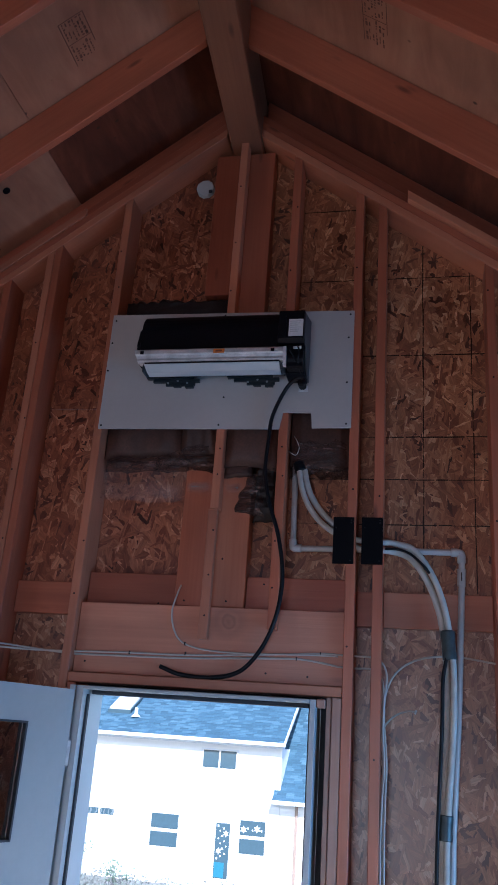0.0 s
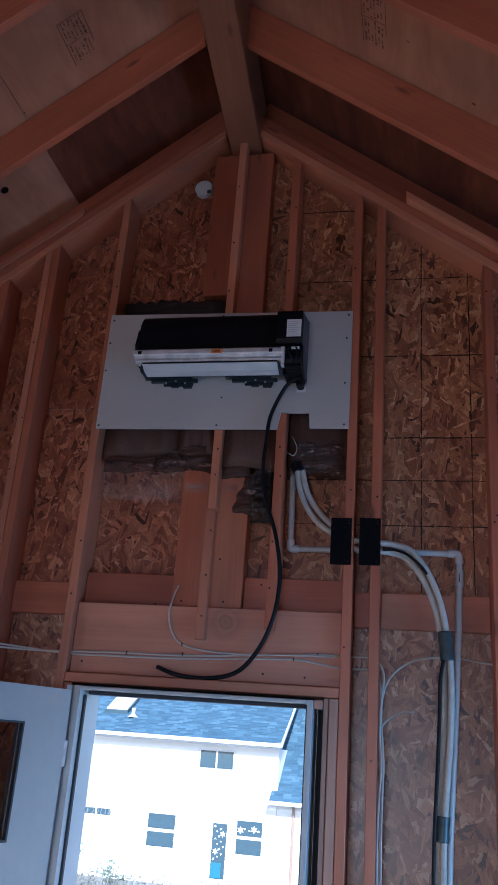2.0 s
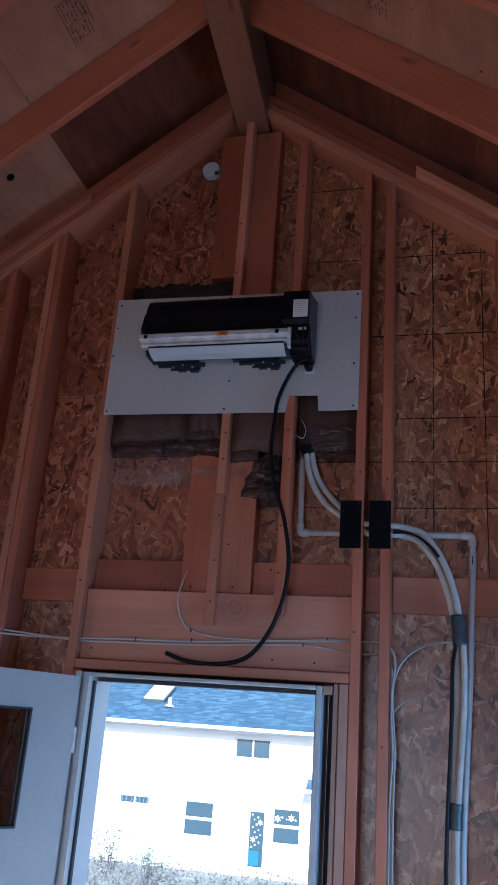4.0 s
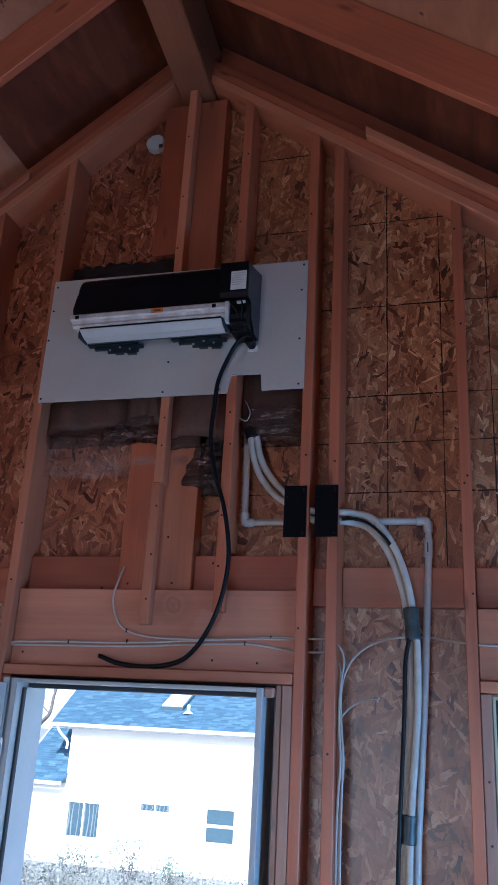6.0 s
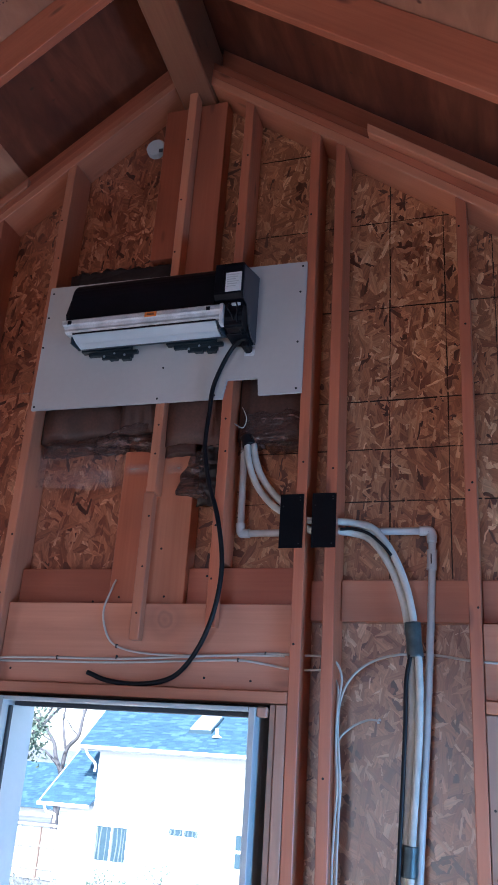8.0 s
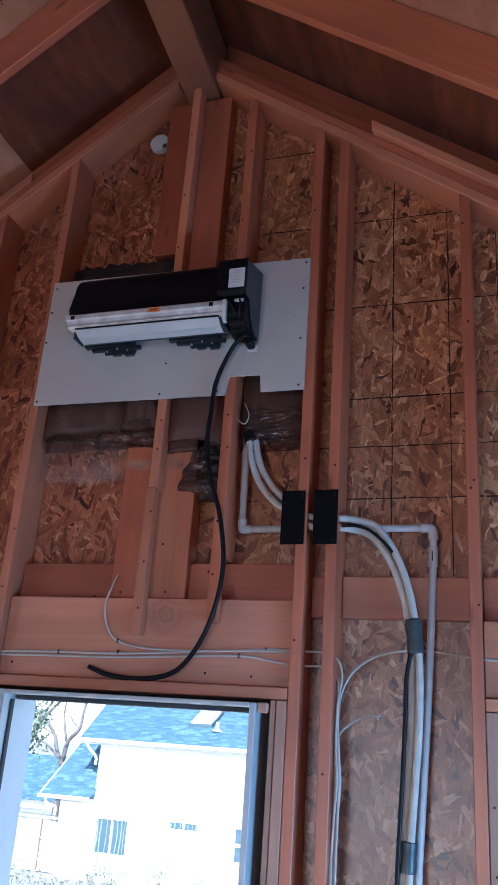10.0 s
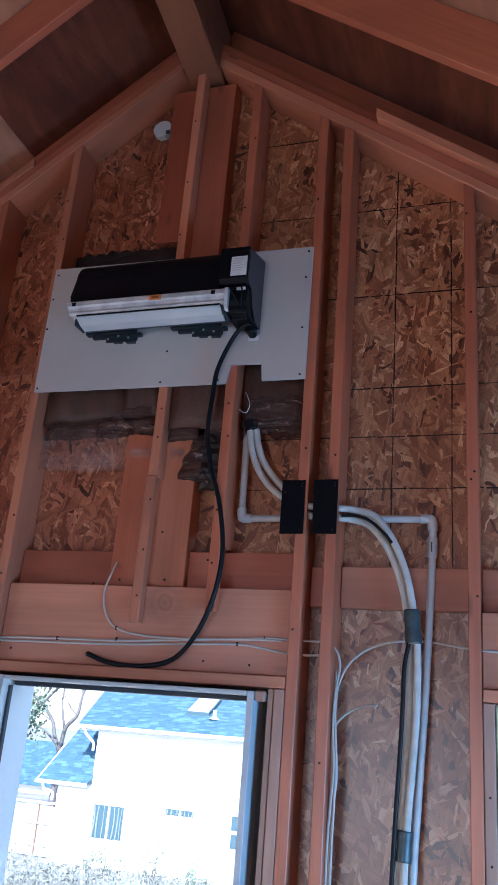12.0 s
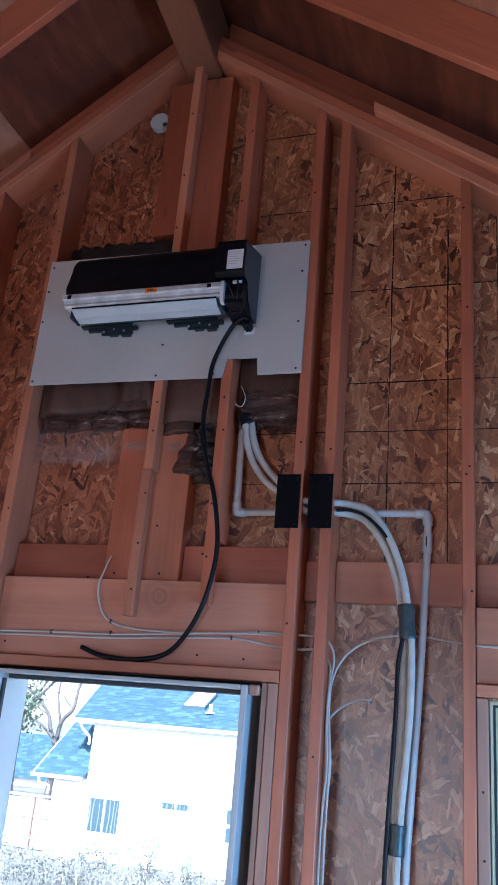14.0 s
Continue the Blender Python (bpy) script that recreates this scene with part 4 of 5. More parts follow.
def romex(points, r=0.0042):
    ob = cord("electrical_cable", points, r, SHEATH, steps=10, sides=8)
    return tagged(ob, "white sheathed electrical cable stapled to the framing", "cable", "white electrical cables")


YW = 3.263
romex([(-2.60, 3.236, 2.160), (-2.08, 3.222, 2.148), (-1.86, 3.222, 2.140), (-1.66, 3.262, 2.135), (-1.472, 3.266, 2.136), (-1.40, 3.264, 2.139), (-1.204, YW, 2.143), (-0.961, YW, 2.145), (-0.708, YW, 2.158), (-0.397, YW, 2.177), (-0.325, YW, 2.176), (-0.263, YW + 0.03, 2.178), (-0.19, YW + 0.03, 2.175), (-0.152, YW + 0.02, 2.150), (-0.137, YW + 0.02, 2.100), (-0.146, YW + 0.01, 2.016), (-0.150, YW + 0.01, 1.902), (-0.143, YW + 0.01, 1.775), (-0.150, YW + 0.01, 1.642), (-0.154, YW + 0.01, 1.50), (-0.152, YW + 0.01, 1.0), (-0.152, YW + 0.01, FLOOR)])
romex([(-2.60, 3.240, 2.180), (-2.08, 3.224, 2.166), (-1.86, 3.224, 2.158), (-1.70, 3.264, 2.146), (-1.472, 3.268, 2.128), (-1.30, YW, 2.128), (-0.971, YW, 2.132), (-0.686, YW, 2.145), (-0.497, YW, 2.152), (-0.400, YW, 2.142), (-0.324, YW, 2.130), (-0.263, YW + 0.03, 2.130), (-0.19, YW + 0.03, 2.128), (-0.154, YW + 0.03, 2.085), (-0.150, YW + 0.03, 2.00), (-0.147, YW + 0.02, 1.902), (-0.134, YW + 0.02, 1.775), (-0.142, YW + 0.02, 1.642), (-0.146, YW + 0.02, 1.50), (-0.144, YW + 0.02, 1.0), (-0.144, YW + 0.02, FLOOR)])
romex([(-1.016, 3.296, 2.440), (-1.026, 3.285, 2.401), (-1.037, YW, 2.316), (-1.014, YW, 2.234), (-0.967, YW, 2.190), (-0.863, YW - 0.001, 2.168), (-0.687, YW - 0.004, 2.163), (-0.45, YW - 0.004, 2.170), (-0.33, YW - 0.002, 2.170)], 0.0038)
romex([(0.90, 3.262, 2.150), (0.62, 3.256, 2.158), (0.340, 3.262, 2.168), (0.300, 3.300, 2.176), (0.266, 3.330, 2.182), (0.148, 3.345, 2.198), (0.036, 3.345, 2.194), (-0.050, 3.330, 2.165), (-0.110, 3.310, 2.112), (-0.140, 3.290, 2.040), (-0.146, 3.280, 1.95), (-0.136, 3.275, 1.80), (-0.138, 3.275, 1.642), (-0.140, 3.275, 1.50), (-0.138, 3.275, 1.0), (-0.138, 3.275, FLOOR)])
romex([(-0.028, 3.372, 1.983), (-0.062, 3.366, 1.982), (-0.110, 3.345, 1.958), (-0.146, 3.300, 1.915), (-0.152, 3.280, 1.86), (-0.146, 3.280, 1.775), (-0.152, 3.280, 1.642), (-0.156, 3.280, 1.50), (-0.158, 3.280, 1.0), (-0.158, 3.280, FLOOR)], 0.0038)
screw_eye = bmesh.new()
disc(screw_eye, (-0.024, 3.366, 1.985), 0.0045, 0.013)
disc(screw_eye, (-0.027, 3.360, 1.976), 0.004, 0.010)
tagged(part("cable_clamp", screw_eye, TIN), "small bright metal clamp at a cable end", "clamp")
for x, z in ((-1.204, 2.143), (-0.961, 2.150), (-0.497, 2.153), (-0.400, 2.176), (-0.967, 2.190)):
    st = boxes((x - 0.002, x + 0.002, YW - 0.0060, YW + 0.007, z - 0.007, z + 0.007), bevel=0.0008)
    tagged(part("cable_staple", st, SCREW), "dark staple holding cable to the header", "staple", "cable staples")

cap = bmesh.new()
tube(cap, [Vector((-1.113, y, 4.548)) for y in (3.3795, 3.352, 3.348)], lambda t: 0.048 if t < 0.9 else 0.044, 10)
vent = tagged(part("round_cap", cap, WHITE), "round white plastic cap on the sheathing", "cap")
part("cap_tab", boxes((-1.090, -1.072, 3.345, 3.350, 4.512, 4.530)), GREY_PLASTIC, vent)

# ---------------------------------------------------------------- insulation and film


def quilt(name, x0, x1, z0, z1, y_front, y_back, mat, seed, ragged=0.02, puff=0.03, nx=26, nz=16, edge=None, slant=0.0, rise=0.0):
    """A soft slab with a rumpled front and an uneven lower edge; with an edge, a crumpled lump that thins out all round."""
    bm = bmesh.new()
    grid = []
    for j in range(nz + 1):
        row = []
        for i in range(nx + 1):
            u, v = i / nx, j / nz
            x = x0 + (x1 - x0) * u
            low = z0 + ragged * noise.noise(Vector((x * 7, seed, 0)))
            top = z1 + 0.5 * ragged * noise.noise(Vector((x * 11, seed, 9)))
            if edge is None:
                z = low + (top - low) * v
                swell = min(1.0, 6 * min(u, 1 - u, v + 0.03))
                y = y_front + 0.018 * (1 - swell) - puff * swell * (0.4 + 0.6 * noise.noise(Vector((x * 9, seed, z * 11)))) + 0.006 * noise.noise(Vector((x * 40, seed, z * 40)))
            else:
                top += rise * (u - 1)
                z = low + (top - low) * v + ragged * 0.4 * noise.noise(Vector((x * 31, seed, v * 5)))
                a = x0 + slant * (x1 - x0) * v + edge * noise.noise(Vector((seed, z * 23, 1)))
                b = x1 + edge * noise.noise(Vector((seed, z * 19, 7)))
                x = a + (b - a) * u
                swell = min(1.0, 7 * min(u, 1 - u, v, 1 - v)) ** 0.8
                fold = 0.5 - 1.1 * abs(noise.noise(Vector((x * 6 + z * 4, seed, z * 34 - x * 5)))) + 0.5 * (0.5 - 2 * abs(noise.noise(Vector((x * 13 - z * 10, seed, z * 70 + x * 9)))))
                y = y_back - 0.004 - swell * (y_back - y_front + puff * fold)
            row.append(bm.verts.new((x, min(y, y_back - 0.004), z)))
        grid.append(row)
    back = [[bm.verts.new((v.co.x, y_back, v.co.z)) for v in row] for row in grid]
    for a, flip in ((grid, False), (back, True)):
        for j in range(nz):
            for i in range(nx):
                f = (a[j][i], a[j][i + 1], a[j + 1][i + 1], a[j + 1][i])
                bm.faces.new(f[::-1] if flip else f)
    rim = [(0, i) for i in range(nx + 1)] + [(j, nx) for j in range(1, nz + 1)] + [(nz, i) for i in range(nx - 1, -1, -1)] + [(j, 0) for j in range(nz - 1, 0, -1)]
    for (a, b), (c, d) in zip(rim, rim[1:] + rim[:1]):
        bm.faces.new((grid[a][b], grid[c][d], back[c][d], back[a][b]))
    return part(name, bm, mat, smooth=True)


LB = "brown kraft faced insulation batt behind the backing board"
tagged(quilt("insulation_batt", -1.450, -1.077, 3.020, 3.690, 3.285, 3.376, KRAFT, 1.0, puff=0.010), LB, "insulation", "insulation batts between the studs")
tagged(quilt("insulation_batt", -1.076, -0.910, 3.030, 3.735, 3.262, 3.298, KRAFT, 2.0, puff=0.012), LB, "insulation", "insulation batts between the studs")
tagged(quilt("insulation_batt", -0.867, -0.622, 2.970, 3.720, 3.262, 3.286, KRAFT, 3.0, 0.03, puff=0.012), LB, "insulation", "insulation batts between the studs")
tagged(quilt("insulation_batt", -0.578, -0.309, 2.990, 3.720, 3.305, 3.376, KRAFT, 4.0, 0.04, puff=0.012), LB, "insulation", "insulation batts between the studs")


def sheet(name, x0, x1, z0, z1, y, mat, seed, amp=0.02, ragged=0.03, nx=40, nz=22, follow=None):
    bm = bmesh.new()
    g = []
    for j in range(nz + 1):
        row = []
        for i in range(nx + 1):
            x = x0 + (x1 - x0) * i / nx
            low = z0 + ragged * noise.noise(Vector((x * 6, seed, 3)))
            top = z1 + 0.4 * ragged * noise.noise(Vector((x * 9, seed, 5)))
            z = low + (top - low) * j / nz
            yy = (follow(x) if follow else y) + amp * noise.noise(Vector((x * 12, seed, z * 16))) + 0.4 * amp * noise.noise(Vector((x * 33 + z * 20, seed, z * 37)))
            row.append(bm.verts.new((x, yy, z)))
        g.append(row)
    for j in range(nz):
        for i in range(nx):
            bm.faces.new((g[j][i], g[j][i + 1], g[j + 1][i + 1], g[j + 1][i]))
    bmesh.ops.solidify(bm, geom=bm.faces[:], thickness=0.0006)
    return part(name, bm, mat, smooth=True)


LF = "creased clear plastic film hanging below the insulation"
LD = "crumpled dark shiny plastic film tucked under the insulation"
tagged(sheet("plastic_film", -1.450, -1.048, 2.820, 3.010, 3.318, FILM, 1.5, 0.018), LF, "plastic film", "loose plastic film")
# the next three strips carry that painted highlight
tagged(sheet("plastic_film", -1.449, -1.048, 2.815, 2.915, 3.304, FILM_SHEEN, 1.7, 0.010, 0.020), LF, "plastic film", "loose plastic film")
tagged(sheet("plastic_film", -1.040, -0.912, 2.858, 2.912, 3.297, FILM_SHEEN, 6.5, 0.003, 0.01), LF, "plastic film", "loose plastic film")
tagged(sheet("plastic_film", -0.862, -0.785, 2.856, 2.906, 3.296, FILM_SHEEN, 7.5, 0.003, 0.01), LF, "plastic film", "loose plastic film")
tagged(quilt("film_roll", -1.449, -1.046, 2.965, 3.028, 3.290, 3.340, DARK_FILM, 11.0, 0.02, 0.012, 60, 16, 0.0), LD, "plastic film", "loose plastic film")
tagged(quilt("film_roll", -1.190, -0.912, 2.968, 3.105, 3.268, 3.299, DARK_FILM, 12.0, 0.03, 0.012, 46, 22, 0.0, 0.0, 0.085), LD, "plastic film", "loose plastic film")
tagged(quilt("film_roll", -0.812, -0.676, 2.755, 2.945, 3.284, 3.298, DARK_FILM, 13.0, 0.04, 0.012, 30, 34, 0.022, 0.45), LD, "plastic film", "loose plastic film")
tagged(quilt("film_roll", -0.728, -0.624, 2.735, 3.060, 3.290, 3.330, BLACK_FILM, 14.0, 0.04, 0.020, 22, 40, 0.015, 0.1), LD, "plastic film", "loose plastic film")
tagged(quilt("film_roll", -0.577, -0.310, 2.940, 3.120, 3.296, 3.340, DARK_FILM, 15.0, 0.05, 0.012, 46, 34, 0.0), LD, "plastic film", "loose plastic film")
tagged(quilt("film_roll", -1.449, -0.908, 3.700, 3.858, 3.300, 3.340, BLACK_FILM, 16.0, 0.05, 0.007, 50, 20, 0.0), LD, "plastic film", "loose plastic film")
tagged(quilt("paper_flap", -0.866, -0.738, 2.925, 2.995, 3.290, 3.2985, KRAFT, 17.0, 0.025, 0.006, 24, 12, 0.004), "torn brown paper flap over the top of the post", "paper flap")
loop_wire = cord("thin_wire", [(-0.560, 3.300, 3.126), (-0.545, 3.285, 3.10), (-0.532, 3.280, 3.063), (-0.545, 3.280, 3.030), (-0.575, 3.280, 3.045), (-0.590, 3.290, 3.06)], 0.0018, SHEATH)
tagged(loop_wire, "thin pale wire looped at the wall opening", "wire")

# ---------------------------------------------------------------- outdoors
GZ = -3.35
ground = tagged(part("ground", boxes((-400, 400, -200, 600, GZ - 0.5, GZ)), SOIL), "dry garden ground reaching to the distance", "ground", kind="structure")

house = thing("house", "white two-storey house with a blue-grey shingle roof", "house", at=(-11, 33, GZ))


def house_part(name, bm, mat, label="", parent=None):
    ob = part(name, bm, mat, parent or house, label)
    if parent is None:
        ob.matrix_parent_inverse = Matrix.Translation(house.location).inverted()
    return ob


house_part("wall", boxes((-16.05, -5.10, 33.0, 42.0, GZ, 1.62)), STUCCO)
house_part("wing_wall", boxes((-17.55, -16.06, 33.02, 40.0, GZ, -0.45)), STUCCO)
house_part("wing_wall", boxes((-5.09, 1.5, 33.02, 40.0, GZ, -0.25)), STUCCO)


def shingles(x0, x1, y0, z0, slope, depth, x0_top=None, step=0.145):
    """Overlapping courses of tabs on a slope that rises away from y0."""
    x0_top = x0 if x0_top is None else x0_top
    bm = bmesh.new()
    n = int(depth / (step / math.hypot(1, slope)))
    run = depth / n
    rnd = random.Random(int(abs(x0 * 10)))
    for k in range(n):
        ya, yb = y0 + run * k, y0 + run * (k + 1) + 0.02
        za, zb = z0 + slope * (ya - y0), z0 + slope * (yb - y0)
        left = x0 + (x0_top - x0) * k / n
        x = left - rnd.random() * 0.3
        while x < x1:
            w = 0.30 + 0.06 * rnd.random()
            a, b = max(x, left), min(x + w - 0.008, x1)
            lift = 0.010 + 0.012 * rnd.random()
            if b > a:
                v = [bm.verts.new(c) for c in ((a, ya, za - 0.01), (b, ya, za - 0.01), (b, ya, za + lift), (a, ya, za + lift), (b, yb, zb + 0.002), (a, yb, zb + 0.002))]
                bm.faces.new((v[0], v[1], v[2], v[3]))
                bm.faces.new((v[3], v[2], v[4], v[5]))
            x += w
    # deck below the courses
    v = [bm.verts.new(c) for c in ((x0, y0, z0 - 0.02), (x1, y0, z0 - 0.02), (x1, y0 + depth, z0 - 0.02 + slope * depth), (x0_top, y0 + depth, z0 - 0.02 + slope * depth))]
    bm.faces.new(v)
    return bm


def shingle_material():
    m, n, l, b = material("weathered_shingle", 0.9)
    geo = n.new("ShaderNodeNewGeometry")
    tone = ramp(n, (0.0, (0.036, 0.084, 0.126)), (0.6, (0.050, 0.112, 0.168)), (1.0, (0.086, 0.164, 0.226)))
    l.new(geo.outputs["Random Per Island"], tone.inputs[0])
    nz = node(n, "ShaderNodeTexNoise", Scale=60.0, Detail=3.0)
    l.new(mapped(n, l, (1, 1, 1)), nz.inputs[0])
    t2 = ramp(n, (0.3, (0.75, 0.75, 0.75)), (0.7, (1.15, 1.15, 1.15)))
    l.new(nz.outputs[0], t2.inputs[0])
    l.new(mix(n, l, 1.0, tone.outputs[0], t2.outputs[0], "MULTIPLY"), b.inputs["Base Color"])
    return m


TABS = shingle_material()
main_roof = house_part("roof", shingles(-16.80, -4.98, 32.55, 1.84, 0.46, 5.6, -17.9), TABS)
house_part("roof", shingles(-18.30, -16.00, 32.60, -0.36, 0.69, 3.4), TABS)
house_part("roof", shingles(-5.35, 1.9, 32.55, -0.15, 0.69, 5.2), TABS)
# gutters and rake boards
house_part("gutter", boxes((-16.85, -4.94, 32.42, 32.54, 1.70, 1.84), bevel=0.015), GUTTER)
house_part("soffit", boxes((-16.75, -5.02, 32.56, 33.0, 1.62, 1.70)), painted("shaded_soffit", (0.62, 0.64, 0.66), 0.7))
house_part("gutter", boxes((-18.35, -16.06, 32.46, 32.59, -0.52, -0.38), bevel=0.015), GUTTER)
house_part("gutter", boxes((-5.40, 1.9, 32.41, 32.54, -0.30, -0.16), bevel=0.015), GUTTER)
for x, y, z, sl, d in ((-4.975, 32.55, 1.84, 0.46, 5.6), (-18.32, 32.60, -0.36, 0.69, 3.4), (-5.37, 32.55, -0.15, 0.69, 3.0)):
    bm = bmesh.new()
    v = [bm.verts.new(c) for xx in (x, x + 0.05) for c in ((xx, y, z - 0.12), (xx, y + d, z - 0.12 + sl * d), (xx, y + d, z + 0.04 + sl * d), (xx, y, z + 0.04))]
    for q in ((0, 1, 2, 3), (7, 6, 5, 4), (0, 4, 5, 1), (1, 5, 6, 2), (2, 6, 7, 3), (3, 7, 4, 0)):
        bm.faces.new([v[i] for i in q])
    house_part("rake_board", bm, GUTTER)
for x, z0, z1, yb in ((-16.45, 1.05, 1.72, 32.9), (-18.0, -0.95, -0.5, 32.9)):
    bm = bmesh.new()
    tube(bm, spline([(x, 32.50, z1), (x + 0.06, 32.62, z1 - 0.25), (x + 0.28, yb, z0 + 0.1), (x + 0.30, yb, z0 - 0.2)], 5), 0.055, 6)
    house_part("downpipe", bm, GUTTER)
bm = boxes((-4.50, -4.40, 32.92, 33.0, GZ, -0.30), bevel=0.01)
house_part("downpipe", bm, painted("tan_downpipe", (0.30, 0.22, 0.17), 0.6))


CURTAIN = painted("pale_curtain", (0.15, 0.19, 0.21), 0.9)


def house_window(x0, x1, z0, z1, bars, blind=False):
    w = house_part("window", boxes((x0 - 0.06, x1 + 0.06, 32.965, 32.998, z0 - 0.06, z0), (x0 - 0.06, x1 + 0.06, 32.965, 32.998, z1, z1 + 0.06), (x0 - 0.06, x0, 32.965, 32.998, z0, z1), (x1, x1 + 0.06, 32.965, 32.998, z0, z1)), GUTTER)
    n = max(1, bars)
    for k in range(n):
        if bars > 0:
            a, b = x0 + (x1 - x0) * k / n, x0 + (x1 - x0) * (k + 1) / n
            q = (a + 0.035, b - 0.035, 32.972, 32.990, z0 + 0.01, z1 - 0.01)
        if not blind:
            part("pane", boxes(q), PANE_DARK, w)
            continue
        part("dark_room", boxes((q[0], q[1], 32.9905, 32.9975, q[4], q[5])), PANE_DARK, w)
        fold = random.Random(int(100 * (k + abs(x0))))
        x = q[0] + 0.02
        while x < q[1] - 0.08:
            d = fold.uniform(0.05, 0.16)
            bm = bmesh.new()
            tube(bm, spline([(x + 0.02 * fold.random(), 32.984, q[4] + 0.02), (x + 0.05 * fold.uniform(-1, 1) + 0.04, 32.984, (q[4] + q[5]) / 2), (x + 0.03, 32.984, q[5] - 0.02)], 4), lambda t: (0.008 + 0.28 * d) * (1 - 0.6 * abs(t - 0.35)), 5)
            part("curtain_fold", bm, CURTAIN, w)
            x += d + fold.uniform(0.03, 0.11)
    return w


def sash_window(x0, x1, z0, z1):
    w = house_part("window", boxes((x0 - 0.06, x1 + 0.06, 32.965, 32.998, z0 - 0.06, z0), (x0 - 0.06, x1 + 0.06, 32.965, 32.998, z1, z1 + 0.06), (x0 - 0.06, x0, 32.965, 32.998, z0, z1), (x1, x1 + 0.06, 32.965, 32.998, z0, z1)), GUTTER)
    m = (z0 + z1) / 2
    part("pane", boxes((x0 + 0.01, x1 - 0.01, 32.975, 32.992, m + 0.06, z1 - 0.01)), PANE_DARK, w)
    part("pane", boxes((x0 + 0.01, x1 - 0.01, 32.972, 32.990, z0 + 0.01, m - 0.06)), PANE_DARK, w)
    return w


house_window(-8.20, -6.83, 0.77, 1.41, 2)
sash_window(-10.01, -8.93, -2.12, -0.98)
sash_window(-6.55, -5.58, -2.10, -0.96)
house_window(-12.75, -11.52, -1.22, -0.98, 2, True)
house_window(-15.84, -14.46, -2.34, -1.12, 2, True)
door = house_part("door", boxes((-7.60, -6.78, 32.955, 32.998, GZ + 0.05, -0.98)), STUCCO)
part("pane", boxes((-7.45, -6.91, 32.945, 32.956, -2.98, -1.12)), PANE_DARK, door)
part("panel", boxes((-7.42, -7.05, 32.936, 32.946, -2.95, -2.45)), BLUE_BIN, door, "teal patch low on the glass")


def star(x, y, z, r, points):
    """A flat cut-out decoration with rounded lobes."""
    bm = bmesh.new()
    rim = [(x + r * q * math.cos(a), z + r * q * math.sin(a)) for k in range(points * 2) for a, q in ((math.pi * k / points, 1.0 if k % 2 else 0.5),)]
    a, b = [bm.verts.new((p, y, q)) for p, q in rim], [bm.verts.new((p, y + 0.004, q)) for p, q in rim]
    bm.faces.new(a)
    bm.faces.new(b[::-1])
    for k in range(len(a)):
        j = (k + 1) % len(a)
        bm.faces.new((a[k], b[k], b[j], a[j]))
    return bm


rnd = random.Random(5)
for k in range(14):
    r = 0.12 if k in (3, 10) else rnd.choice((0.04, 0.05))
    part("sticker", star(-7.36 + 0.36 * ((k * 0.618) % 1), 32.938 - 0.0006 * k, -1.22 - 0.085 * k, r, 6), GUTTER, door, "white window decoration")
for k in range(5):
    house_part("sticker", star(-6.40 + 0.17 * k, 32.966 - 0.0006 * k, -1.28 + 0.05 * (k % 2), (0.14, 0.05, 0.04, 0.14, 0.05)[k], 6), GUTTER, "white window decoration")

# skylight and pipe on the main roof
sl = 0.46


def on_roof(d):
    return 32.55 + d, 1.84 + sl * d


y0, z0 = on_roof(1.55)
y1, z1 = on_roof(2.85)


def skylight_slab(grow, low, high):
    bm = bmesh.new()
    v = [bm.verts.new(c) for up in (low, high) for c in ((-12.62 - grow, y0 - grow, z0 + up), (-11.72 + grow, y0 - grow, z0 + up), (-11.72 + grow, y1 + grow, z1 + up), (-12.62 - grow, y1 + grow, z1 + up))]
    for q in ((0, 3, 2, 1), (4, 5, 6, 7), (0, 1, 5, 4), (1, 2, 6, 5), (2, 3, 7, 6), (3, 0, 4, 7)):
        bm.faces.new([v[i] for i in q])
    return bm


house_part("skylight_curb", skylight_slab(0.05, -0.02, 0.13), painted("dark_flashing", (0.030, 0.065, 0.085), 0.5), "dark skylight curb")
house_part("skylight", skylight_slab(0.0, 0.13, 0.20), painted("white_skylight", (0.50, 0.52, 0.53), 0.25, mottle=0.03), "white domed skylight")
yv, zv = on_roof(1.30)
bm = bmesh.new()
tube(bm, [Vector((-11.36, yv, zv + h)) for h in (0.0, 0.12, 0.13, 0.36)], lambda t: 0.20 - 0.15 * min(1, 3 * t) + 0.02, 10)
house_part("roof_vent", bm, GUTTER, "white pipe boot on the roof")

# the next house behind
far = thing("house", "distant house with a plain blue-grey roof", "house", at=(-33, 60, GZ))
for name, bm, mat in (("wall", boxes((-46, -26, 60, 72, GZ, -2.7)), STUCCO),):
    o = part(name, bm, mat, far)
    o.matrix_parent_inverse = Matrix.Translation(far.location).inverted()
o = part("roof", shingles(-47, -25.5, 59.4, -2.75, 0.50, 6.0, step=0.3), TABS, far)
o.matrix_parent_inverse = Matrix.Translation(far.location).inverted()

# fence beside the house
fence = thing("fence", "pale board fence with brown posts beside the house", "fence", at=(-20, 33.4, GZ))


def fence_part(name, bm, mat):
    o = part(name, bm, mat, fence)
    o.matrix_parent_inverse = Matrix.Translation(fence.location).inverted()


for k in range(44):
    x = -17.75 - 0.15 * k
    top = -1.45 + 0.02 * rnd.random()
    fence_part("board", boxes((x - 0.068, x + 0.068, 33.40, 33.42, GZ + 0.04, top)), FENCE)
